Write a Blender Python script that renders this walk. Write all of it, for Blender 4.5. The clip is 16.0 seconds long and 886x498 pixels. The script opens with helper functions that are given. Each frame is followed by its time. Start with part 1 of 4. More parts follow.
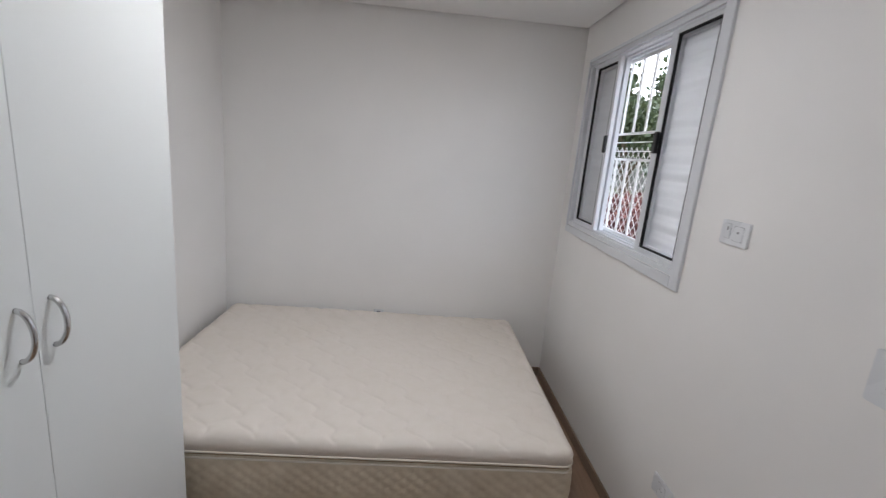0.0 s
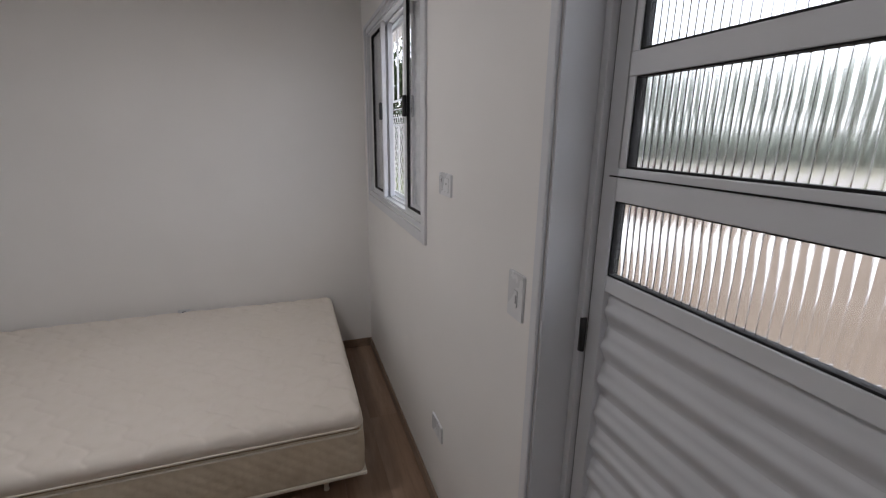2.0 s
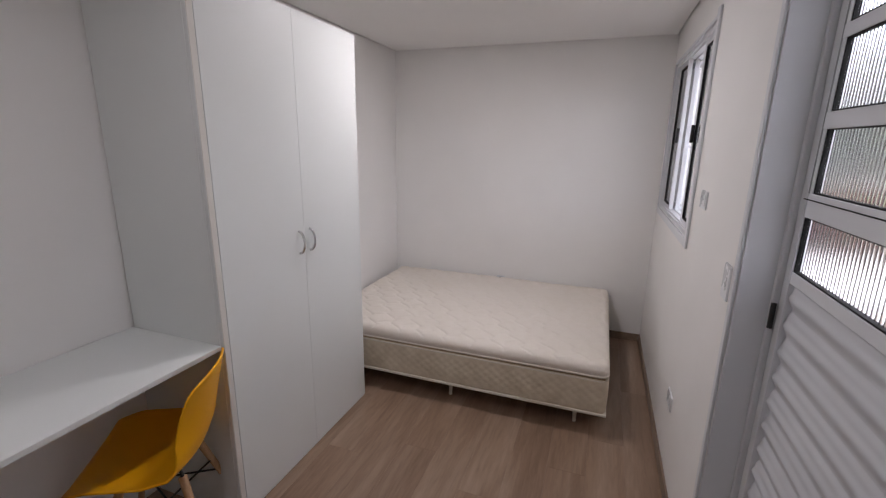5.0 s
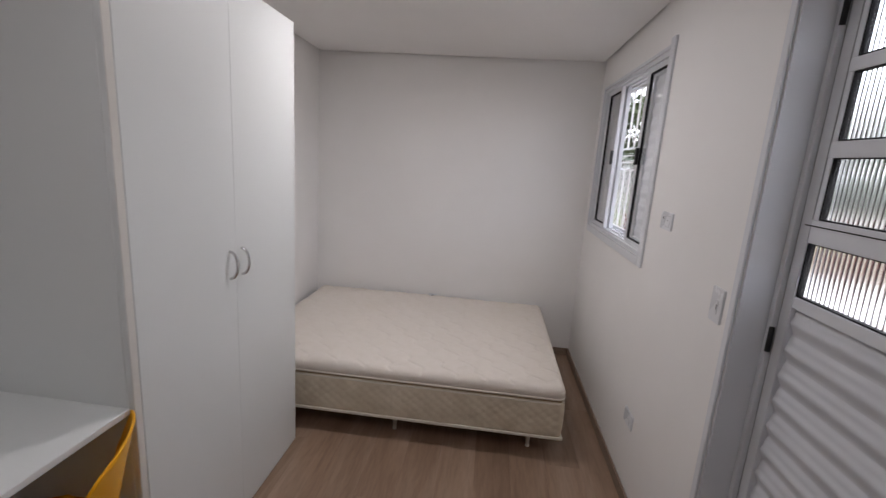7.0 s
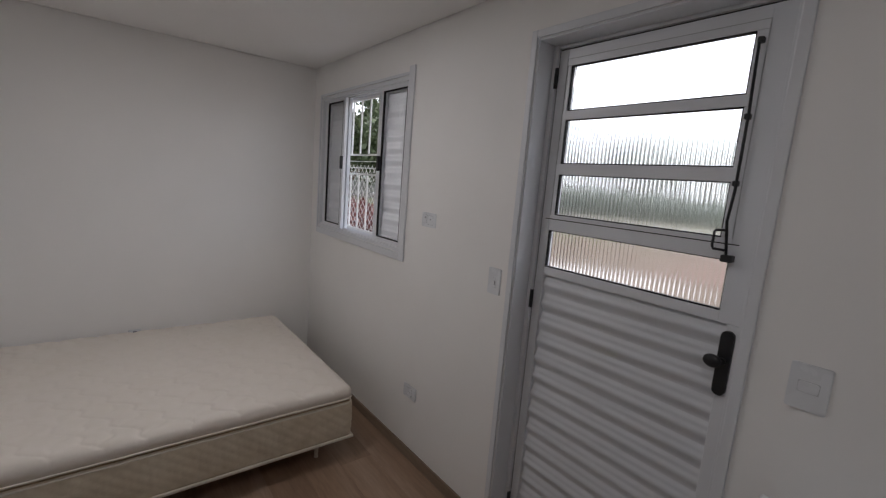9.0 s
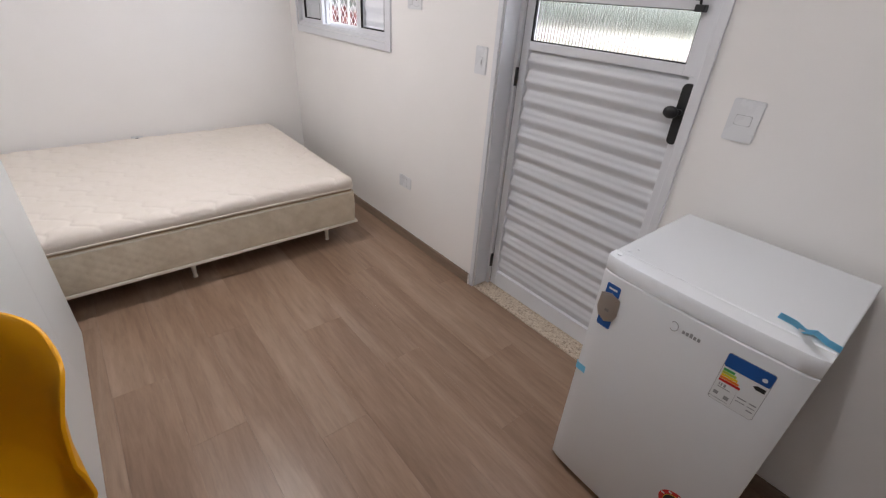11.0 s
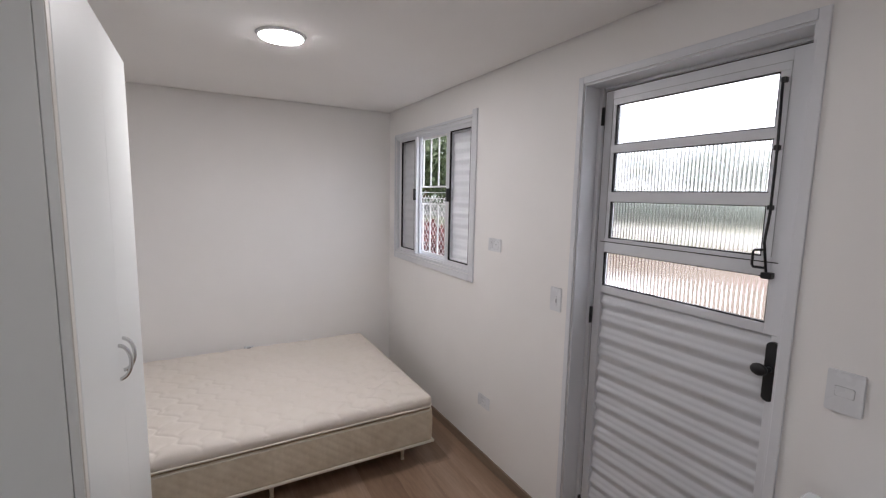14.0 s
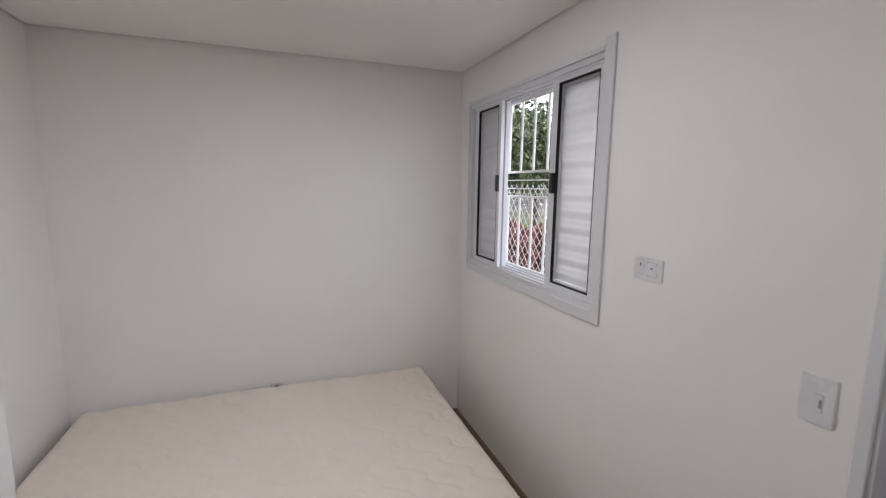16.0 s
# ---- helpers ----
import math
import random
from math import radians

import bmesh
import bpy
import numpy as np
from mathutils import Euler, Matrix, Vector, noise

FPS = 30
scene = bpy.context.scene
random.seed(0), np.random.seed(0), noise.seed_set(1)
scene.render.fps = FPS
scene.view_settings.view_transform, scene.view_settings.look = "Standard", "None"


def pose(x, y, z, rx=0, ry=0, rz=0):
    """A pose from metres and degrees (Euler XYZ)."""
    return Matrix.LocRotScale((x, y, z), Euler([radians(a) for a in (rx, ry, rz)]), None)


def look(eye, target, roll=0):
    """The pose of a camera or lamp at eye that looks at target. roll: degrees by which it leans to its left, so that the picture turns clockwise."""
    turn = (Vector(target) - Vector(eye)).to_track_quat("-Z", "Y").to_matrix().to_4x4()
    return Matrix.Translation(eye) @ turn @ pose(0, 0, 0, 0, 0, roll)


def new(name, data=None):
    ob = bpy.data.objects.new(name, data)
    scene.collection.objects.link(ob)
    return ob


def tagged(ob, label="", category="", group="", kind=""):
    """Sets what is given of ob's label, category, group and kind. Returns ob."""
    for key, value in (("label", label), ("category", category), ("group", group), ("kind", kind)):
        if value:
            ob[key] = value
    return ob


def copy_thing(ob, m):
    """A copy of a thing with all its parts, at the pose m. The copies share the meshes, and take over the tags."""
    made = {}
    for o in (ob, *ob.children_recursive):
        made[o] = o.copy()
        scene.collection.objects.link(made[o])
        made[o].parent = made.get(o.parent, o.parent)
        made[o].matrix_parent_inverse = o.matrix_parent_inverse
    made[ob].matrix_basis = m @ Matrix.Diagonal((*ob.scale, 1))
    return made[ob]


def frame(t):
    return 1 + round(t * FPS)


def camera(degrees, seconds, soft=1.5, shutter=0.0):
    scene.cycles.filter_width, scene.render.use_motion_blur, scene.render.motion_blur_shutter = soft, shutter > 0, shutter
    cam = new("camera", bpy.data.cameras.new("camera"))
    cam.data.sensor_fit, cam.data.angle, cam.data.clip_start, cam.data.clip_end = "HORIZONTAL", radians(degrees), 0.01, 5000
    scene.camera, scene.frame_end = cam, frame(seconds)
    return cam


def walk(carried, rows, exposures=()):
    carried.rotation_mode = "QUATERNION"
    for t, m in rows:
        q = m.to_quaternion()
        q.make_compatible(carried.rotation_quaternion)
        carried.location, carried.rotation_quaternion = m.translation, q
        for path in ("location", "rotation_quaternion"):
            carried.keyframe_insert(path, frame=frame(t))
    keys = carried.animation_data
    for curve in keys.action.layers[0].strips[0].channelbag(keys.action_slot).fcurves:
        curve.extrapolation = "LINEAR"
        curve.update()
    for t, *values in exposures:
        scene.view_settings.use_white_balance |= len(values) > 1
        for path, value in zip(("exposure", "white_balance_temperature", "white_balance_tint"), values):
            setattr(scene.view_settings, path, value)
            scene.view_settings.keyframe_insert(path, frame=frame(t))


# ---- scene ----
cam = camera(90.9, 16.0, soft=1.2, shutter=0.2)
PATH = [
    (0, (0.416, 0.318, 1.515), (0.547, 2.266, 1.079), 5.1),
    (0.5, (0.612, 0.24, 1.517), (0.904, 2.169, 1.077), 3.0),
    (1, (0.775, 0.34, 1.501), (1.358, 2.197, 1.045), 2.1),
    (1.5, (0.898, 0.3, 1.485), (1.553, 2.124, 0.994), 1.0),
    (2, (0.895, 0.213, 1.509), (1.534, 2.038, 1.001), 0.7),
    (2.5, (0.771, 0.087, 1.527), (0.86, 2.016, 1.006), 2.8),
    (3, (0.688, -0.096, 1.514), (0.664, 1.836, 0.998), 2.5),
    (3.5, (0.704, -0.285, 1.52), (0.675, 1.647, 1.004), 1.7),
    (4, (0.842, -0.414, 1.536), (0.44, 1.479, 1.034), 2.7),
    (4.2, (0.922, -0.474, 1.548), (0.306, 1.357, 1.033), 1.6),
    (6.3, (0.988, -0.507, 1.573), (0.319, 1.325, 1.129), 0.8),
    (6.5, (0.923, -0.49, 1.571), (0.283, 1.351, 1.121), 0.9),
    (7, (0.631, -0.364, 1.546), (0.43, 1.584, 1.142), 3.8),
    (7.5, (0.455, -0.229, 1.522), (0.791, 1.709, 1.163), 6.6),
    (8, (0.314, -0.108, 1.54), (1.07, 1.715, 1.215), 6.9),
    (8.2, (0.252, -0.116, 1.546), (1.166, 1.636, 1.237), 7.0),
    (10.3, (-0.054, -0.398, 1.513), (1.291, 1.032, 1.132), 4.2),
    (10.5, (-0.052, -0.397, 1.463), (1.191, 1.043, 0.843), 3.7),
    (11, (-0.057, -0.434, 1.388), (1.069, 0.875, 0.379), 3.9),
    (11.5, (-0.116, -0.468, 1.403), (0.998, 0.834, 0.372), 3.8),
    (12, (-0.147, -0.474, 1.411), (0.964, 0.841, 0.393), 3.8),
    (12.5, (-0.166, -0.475, 1.564), (0.903, 1.16, 1.134), 1.6),
    (13, (-0.167, -0.481, 1.616), (0.846, 1.219, 1.325), 1.4),
    (13.5, (-0.16, -0.482, 1.632), (0.844, 1.225, 1.355), 1.1),
    (14, (-0.084, -0.447, 1.623), (0.882, 1.287, 1.38), 1.2),
    (14.5, (0.074, -0.364, 1.629), (0.916, 1.436, 1.401), 1.0),
    (15, (0.148, -0.199, 1.607), (0.901, 1.64, 1.375), 1.1),
    (15.5, (0.185, 0.15, 1.606), (0.91, 1.999, 1.367), 1.3),
    (16, (0.264, 0.495, 1.608), (0.955, 2.35, 1.322), 0.8),
]
EXPO = [(0, 1.5, 6240, 12), (0.5, 1.38, 6440, 13), (1.0, 0.93, 6500, 14), (1.5, 0.84, 6500, 14), (2.0, 0.92, 6500, 14), (2.5, 1.2, 6500, 14), (3.5, 1.23, 6500, 16), (4.0, 1.42, 6500, 18), (6.5, 1.42, 6500, 19), (7, 1.32, 6500, 17), (7.5, 0.98, 6500, 16), (8.2, 0.7, 6500, 14), (10.5, 1.45, 6500, 15), (11, 2.08, 6500, 15), (12, 2.04, 6500, 15), (12.5, 1.62, 6470, 15), (13, 1.62, 6460, 15), (14.5, 1.5, 6470, 16), (15, 1.05, 6475, 16), (15.5, 1.0, 6480, 16), (16, 1.42, 6470, 16)]
walk(cam, [(t, look(eye, target, roll)) for t, eye, target, roll in PATH], EXPO)

# ---- world, sun and lamp strengths ----
LAMP_POWER = 41.0
world = bpy.data.worlds.new("overcast_sky")
scene.world = world
world.use_nodes = True
wn = world.node_tree.nodes
sky = wn.new("ShaderNodeTexSky")
sky.sky_type, sky.sun_disc = "NISHITA", False
sky.sun_elevation, sky.sun_rotation = radians(63), radians(-37)
sky.air_density, sky.dust_density = 1.0, 4.0
haze = wn.new("ShaderNodeMixRGB")
haze.inputs[0].default_value = 0.55
haze.inputs[2].default_value = (19.0, 19.8, 21.0, 1)
world.node_tree.links.new(sky.outputs[0], haze.inputs[1])
world.node_tree.links.new(haze.outputs[0], wn["Background"].inputs[0])
wn["Background"].inputs[1].default_value = 0.12
sun = new("sun", bpy.data.lights.new("sun", "SUN"))
sun.data.energy, sun.data.angle, sun.data.color = 0.9, radians(14), (1.0, 0.96, 0.9)
sun.matrix_world = look((-9, 12, 30), (0, 0, 0))


# ---- materials ----
class Mat:
    """A node material with short calls for its nodes."""

    def __init__(self, name, base=(0.8, 0.8, 0.8), rough=0.5, metal=0.0, spec=0.5):
        self.m = bpy.data.materials.new(name)
        self.m.use_nodes = True
        self.t = self.m.node_tree
        self.b = self.t.nodes["Principled BSDF"]
        self.b.inputs["Base Color"].default_value = (*base, 1)
        self.b.inputs["Roughness"].default_value = rough
        self.b.inputs["Metallic"].default_value = metal
        self.b.inputs["Specular IOR Level"].default_value = spec

    def node(self, kind, **values):
        n = self.t.nodes.new(kind)
        for k, v in values.items():
            n.inputs[k.replace("_", " ")].default_value = v
        return n

    def link(self, a, b):
        self.t.links.new(a, b)

    def coords(self, scale=(1, 1, 1), shift=None):
        c = self.t.nodes.new("ShaderNodeTexCoord")
        mp = self.t.nodes.new("ShaderNodeMapping")
        mp.inputs["Scale"].default_value = scale
        self.link(c.outputs["Object"], mp.inputs["Vector"])
        if shift is not None:
            self.link(shift, mp.inputs["Location"])
        return mp.outputs[0]

    def noise(self, vec, scale, detail=4.0, rough=0.55, dist=0.0):
        n = self.node("ShaderNodeTexNoise", Scale=scale, Detail=detail, Roughness=rough, Distortion=dist)
        self.link(vec, n.inputs["Vector"])
        return n.outputs["Fac"]

    def ramp(self, fac, *stops):
        r = self.t.nodes.new("ShaderNodeValToRGB")
        e = r.color_ramp.elements
        while len(e) < len(stops):
            e.new(0.5)
        for el, (p, c) in zip(e, stops):
            el.position, el.color = p, (*c, 1)
        self.link(fac, r.inputs[0])
        return r.outputs[0]

    def value(self, fac, lo, hi):
        n = self.t.nodes.new("ShaderNodeMapRange")
        n.inputs["To Min"].default_value, n.inputs["To Max"].default_value = lo, hi
        self.link(fac, n.inputs["Value"])
        return n.outputs[0]

    def mix(self, fac, a, b, mode="MIX"):
        n = self.t.nodes.new("ShaderNodeMixRGB")
        n.blend_type = mode
        for k, v in ((0, fac), (1, a), (2, b)):
            if isinstance(v, (int, float)):
                n.inputs[k].default_value = v
            elif isinstance(v, tuple):
                n.inputs[k].default_value = (*v, 1)
            else:
                self.link(v, n.inputs[k])
        return n.outputs[0]

    def color(self, out):
        self.link(out, self.b.inputs["Base Color"])

    def gloss(self, out):
        self.link(out, self.b.inputs["Roughness"])

    def bump(self, height, strength=0.2, distance=0.01):
        n = self.node("ShaderNodeBump", Strength=strength, Distance=distance)
        if self.b.inputs["Normal"].is_linked:
            self.link(self.b.inputs["Normal"].links[0].from_socket, n.inputs["Normal"])
        self.link(height, n.inputs["Height"])
        self.link(n.outputs[0], self.b.inputs["Normal"])


def paint(name, c, rough=0.6, grain=180.0, depth=0.06, tone=0.04, spec=0.4, wear=0.08):
    """Paint with roller texture and slow, faint unevenness."""
    k = Mat(name, c, rough, 0, spec)
    v = k.coords()
    slow = k.noise(v, 1.3, 3)
    lo = tuple(x * (1 - tone) for x in c)
    hi = tuple(min(1, x * (1 + tone)) for x in c)
    k.color(k.ramp(slow, (0.3, lo), (0.7, hi)))
    k.gloss(k.value(k.noise(v, 6), rough - wear, rough + wear))
    k.bump(k.noise(v, grain, 3), depth, 0.002)
    k.bump(k.noise(v, 2.2, 2), 0.05, 0.02)
    return k.m


wall_paint = paint("white_wall_paint", (0.87, 0.857, 0.84), 0.75, 220, 0.12, 0.025)
ceiling_paint = paint("white_ceiling_paint", (0.87, 0.857, 0.843), 0.85, 160, 0.08, 0.02)
melamine = paint("white_melamine_board", (0.79, 0.815, 0.805), 0.42, 420, 0.03, 0.012, 0.35, 0.02)
edge_band = paint("cream_edge_banding", (0.74, 0.72, 0.67), 0.45, 300, 0.05, 0.03)
aluminium = paint("white_coated_aluminium", (0.71, 0.725, 0.755), 0.34, 500, 0.03, 0.015, 0.5)
door_slat = paint("grey_coated_door_slats", (0.63, 0.645, 0.675), 0.36, 400, 0.04, 0.02, 0.5)
slat_paint = paint("grey_white_coated_slats", (0.70, 0.72, 0.75), 0.42, 400, 0.04, 0.02)
rubber = paint("black_rubber_gasket", (0.012, 0.012, 0.013), 0.75, 300, 0.1, 0.2)
black_plastic = paint("black_plastic", (0.014, 0.014, 0.016), 0.38, 260, 0.08, 0.15, 0.5)
plate_plastic = paint("white_plate_plastic", (0.74, 0.755, 0.775), 0.28, 400, 0.03, 0.01)
gap_grey = paint("grey_joint", (0.42, 0.43, 0.44), 0.6)
slot_dark = paint("dark_slot", (0.03, 0.03, 0.03), 0.6)
fridge_enamel = paint("white_fridge_enamel", (0.80, 0.83, 0.86), 0.24, 700, 0.05, 0.01, 0.5)
fridge_plastic = paint("white_fridge_trim", (0.78, 0.81, 0.85), 0.35, 300, 0.03, 0.01)
tape_blue = paint("blue_tape", (0.17, 0.56, 0.80), 0.4, 200, 0.1, 0.08)
label_blue = paint("label_blue", (0.015, 0.09, 0.32), 0.35, 300, 0.02, 0.05)
label_white = paint("label_white", (0.72, 0.74, 0.75), 0.4, 300, 0.02, 0.03)
label_grey = paint("label_grey", (0.30, 0.31, 0.32), 0.4, 300, 0.02, 0.05)
label_black = paint("label_black", (0.02, 0.02, 0.02), 0.4, 300, 0.02, 0.05)
label_red = paint("label_red", (0.55, 0.03, 0.03), 0.4, 300, 0.02, 0.05)
label_orange = paint("label_orange", (0.75, 0.22, 0.04), 0.4, 300, 0.02, 0.05)
label_yellow = paint("label_yellow", (0.80, 0.58, 0.04), 0.4, 300, 0.02, 0.05)
label_lime = paint("label_lime", (0.40, 0.55, 0.08), 0.4, 300, 0.02, 0.05)
label_green = paint("label_green", (0.05, 0.32, 0.10), 0.4, 300, 0.02, 0.05)
grille_paint = paint("white_grille_enamel", (0.82, 0.82, 0.81), 0.4, 200, 0.1, 0.03)
mesh_cord = paint("white_net_cord", (0.75, 0.73, 0.72), 0.7, 300, 0.1, 0.05)
chrome = Mat("brushed_chrome", (0.62, 0.62, 0.62), 0.22, 1.0)
chrome.gloss(chrome.value(chrome.noise(chrome.coords((1, 1, 8)), 60), 0.16, 0.3))
chrome = chrome.m
silver = Mat("silver_foil", (0.50, 0.49, 0.48), 0.3, 0.9)
silver.gloss(silver.value(silver.noise(silver.coords(), 90), 0.22, 0.42))
silver = silver.m
chair_plastic = paint("yellow_moulded_plastic", (0.92, 0.43, 0.003), 0.40, 260, 0.1, 0.03, 0.45)


def wood(name, tones, stretch, rough, seed_each=True, fine=55.0):
    """Grain that runs along the object's y axis; each piece takes its own cut."""
    k = Mat(name, tones[1], rough, 0, 0.4)
    shift = None
    rnd = None
    if seed_each:
        info = k.t.nodes.new("ShaderNodeObjectInfo")
        rnd = info.outputs["Random"]
        comb = k.node("ShaderNodeCombineXYZ")
        for i, f in enumerate((37.0, 91.0, 13.0)):
            mul = k.t.nodes.new("ShaderNodeMath")
            mul.operation = "MULTIPLY"
            mul.inputs[1].default_value = f
            k.link(rnd, mul.inputs[0])
            k.link(mul.outputs[0], comb.inputs[i])
        shift = comb.outputs[0]
    v = k.coords(stretch, shift)
    broad = k.noise(v, 4.5, 5, 0.6, 0.8)
    grain = k.noise(v, fine, 6, 0.65, 0.3)
    c = k.ramp(broad, (0.28, tones[0]), (0.5, tones[1]), (0.72, tones[2]))
    g = k.ramp(grain, (0.3, (0.74, 0.73, 0.72)), (0.62, (1.04, 1.04, 1.04)))
    c = k.mix(0.75, c, g, "MULTIPLY")
    if rnd:
        each = k.ramp(rnd, (0.0, (0.94, 0.935, 0.93)), (1.0, (1.05, 1.05, 1.05)))
        c = k.mix(1.0, c, each, "MULTIPLY")
    k.color(c)
    k.gloss(k.value(grain, rough - 0.06, rough + 0.12))
    k.bump(grain, 0.12, 0.0015)
    return k.m


floor_wood = wood("taupe_vinyl_plank", ((0.225, 0.142, 0.093), (0.310, 0.207, 0.142), (0.42, 0.305, 0.225)), (1.0, 0.11, 1.0), 0.30)
skirting_wood = wood("brown_skirting", ((0.20, 0.14, 0.105), (0.27, 0.20, 0.15), (0.33, 0.25, 0.19)), (1.0, 0.1, 1.0), 0.45, False)
leg_wood = wood("beech_leg", ((0.42, 0.24, 0.12), (0.52, 0.32, 0.17), (0.60, 0.40, 0.23)), (6.0, 6.0, 0.6), 0.5, False)

# quilted mattress cloth
k = Mat("cream_quilted_cloth", (0.755, 0.69, 0.615), 0.9, 0, 0.05)
v = k.coords()
k.color(k.mix(0.5, k.ramp(k.noise(v, 2.2, 5), (0.28, (0.775, 0.71, 0.625)), (0.42, (0.79, 0.73, 0.655)), (0.7, (0.81, 0.752, 0.685))),
              k.ramp(k.noise(v, 19, 3), (0.33, (0.775, 0.712, 0.635)), (0.6, (0.812, 0.752, 0.685)))))
k.bump(k.noise(v, 600, 2), 0.25, 0.001)
k.bump(k.noise(v, 30, 3), 0.18, 0.004)
quilt = k.m
k = Mat("beige_border_cloth", (0.60, 0.52, 0.41), 0.85, 0, 0.2)
v = k.coords()
k.color(k.ramp(k.noise(v, 14, 5), (0.3, (0.65, 0.565, 0.435)), (0.7, (0.77, 0.69, 0.555))))
k.bump(k.noise(v, 500, 2), 0.3, 0.001)
border_cloth = k.m
piping_cloth = paint("tan_piping", (0.46, 0.34, 0.22), 0.8, 400, 0.2, 0.06)
cream_trim = paint("cream_edge_trim", (0.78, 0.73, 0.64), 0.6, 300, 0.1, 0.04)

# speckled granite
k = Mat("cream_granite", (0.6, 0.5, 0.4), 0.3, 0, 0.5)
v = k.coords()
vor = k.node("ShaderNodeTexVoronoi", Scale=130.0)
k.link(v, vor.inputs["Vector"])
spots = k.ramp(k.noise(v, 95, 4, 0.7), (0.34, (0.05, 0.035, 0.03)), (0.43, (0.44, 0.33, 0.23)), (0.6, (0.66, 0.57, 0.45)), (0.8, (0.72, 0.66, 0.56)))
k.color(k.mix(0.3, spots, k.ramp(vor.outputs["Distance"], (0.1, (0.10, 0.075, 0.06)), (0.4, (0.66, 0.58, 0.48)))))
granite = k.m

# clear and fluted glass
k = Mat("clear_glass", (1, 1, 1), 0.0)
k.b.inputs["Transmission Weight"].default_value = 1.0
k.b.inputs["IOR"].default_value = 1.45
glass = k.m
k = Mat("fluted_glass", (0.975, 0.985, 0.985), 0.11)
k.b.inputs["Transmission Weight"].default_value = 1.0
k.b.inputs["IOR"].default_value = 1.46
k.bump(k.noise(k.coords((1, 1, 0.5)), 22, 2), 0.10, 0.003)
fluted = k.m

lamp_glow = Mat("white_lamp_diffuser", (0.9, 0.9, 0.9), 0.5)
lamp_glow.b.inputs["Emission Color"].default_value = (1.0, 0.985, 0.98, 1)
lamp_glow.b.inputs["Emission Strength"].default_value = LAMP_POWER
lamp_glow = lamp_glow.m


def soil(name, a, b, c, scale, depth):
    k = Mat(name, b, 0.95, 0, 0.2)
    v = k.coords()
    k.color(k.mix(0.5, k.ramp(k.noise(v, scale, 6), (0.3, a), (0.5, b), (0.7, c)), k.ramp(k.noise(v, scale * 14, 4), (0.3, a), (0.7, c))))
    k.bump(k.noise(v, scale * 20, 4), 0.5, depth)
    return k.m


dry_ground = soil("dry_tan_ground", (0.09, 0.068, 0.05), (0.13, 0.10, 0.075), (0.17, 0.138, 0.11), 0.8, 0.03)
lawn_green = soil("lawn", (0.06, 0.085, 0.028), (0.10, 0.125, 0.05), (0.15, 0.16, 0.08), 0.6, 0.04)
concrete = soil("pale_concrete", (0.24, 0.23, 0.225), (0.28, 0.27, 0.265), (0.32, 0.31, 0.305), 1.5, 0.004)
terracotta = soil("terracotta_paving", (0.13, 0.078, 0.062), (0.17, 0.105, 0.088), (0.20, 0.14, 0.125), 2.0, 0.01)
render_wall = soil("white_render", (0.70, 0.70, 0.69), (0.76, 0.76, 0.75), (0.80, 0.80, 0.79), 1.2, 0.004)
whitewash = soil("whitewashed_concrete", (0.55, 0.545, 0.54), (0.62, 0.615, 0.61), (0.68, 0.675, 0.67), 1.5, 0.004)
# verge grass, with the far bright haze worked into its pale colour
hazed_grass = soil("haze_paled_grass", (0.20, 0.20, 0.14), (0.27, 0.265, 0.20), (0.33, 0.32, 0.26), 0.4, 0.03)
bark = soil("bark", (0.07, 0.05, 0.035), (0.13, 0.10, 0.07), (0.20, 0.16, 0.12), 4.0, 0.02)
steel_grey = paint("grey_fence_steel", (0.25, 0.24, 0.24), 0.5, 100, 0.1, 0.08)


def leaf(name, a, b, c):
    k = Mat(name, b, 0.55, 0, 0.3)
    geo = k.t.nodes.new("ShaderNodeNewGeometry")
    k.color(k.ramp(geo.outputs["Random Per Island"], (0.0, a), (0.5, b), (1.0, c)))
    k.b.inputs["Subsurface Weight"].default_value = 0.0
    return k.m


leaf_green = leaf("green_leaves", (0.022, 0.036, 0.014), (0.042, 0.062, 0.024), (0.080, 0.098, 0.045))
# far leaves: distance haze and glare are put into these paler colours
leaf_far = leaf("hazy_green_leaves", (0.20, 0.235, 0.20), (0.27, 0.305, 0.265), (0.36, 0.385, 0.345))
leaf_red = leaf("red_leaves", (0.06, 0.02, 0.018), (0.14, 0.046, 0.042), (0.25, 0.13, 0.11))


# ---- mesh helpers ----
def mesh_of(name, bm, material, smooth=False):
    me = bpy.data.meshes.new(name)
    bm.to_mesh(me)
    bm.free()
    me.materials.append(material)
    if smooth:
        for p in me.polygons:
            p.use_smooth = True
    return me


def part(name, bm, material, parent=None, label="", smooth=False):
    """Links a bmesh, in world metres less the parent's place, as one mesh object."""
    ob = new(name, mesh_of(name, bm, material, smooth))
    if parent is not None:
        ob.parent = parent
    if label:
        ob["label"] = label
    return ob


def thing(name, place, label, category, group="", kind=""):
    ob = new(name)
    ob.location = place
    ob.empty_display_size = 0.1
    return tagged(ob, label, category, group, kind)


def box(x0, x1, y0, y1, z0, z1, bevel=0.0, segs=2, bm=None):
    bm = bm or bmesh.new()
    c = ((x0 + x1) / 2, (y0 + y1) / 2, (z0 + z1) / 2)
    r = bmesh.ops.create_cube(bm, size=1, matrix=Matrix.LocRotScale(c, None, (abs(x1 - x0), abs(y1 - y0), abs(z1 - z0))))
    if bevel:
        es = list({e for vv in r["verts"] for e in vv.link_edges})
        bmesh.ops.bevel(bm, geom=es, offset=bevel, segments=segs, profile=0.5, affect="EDGES")
    return bm


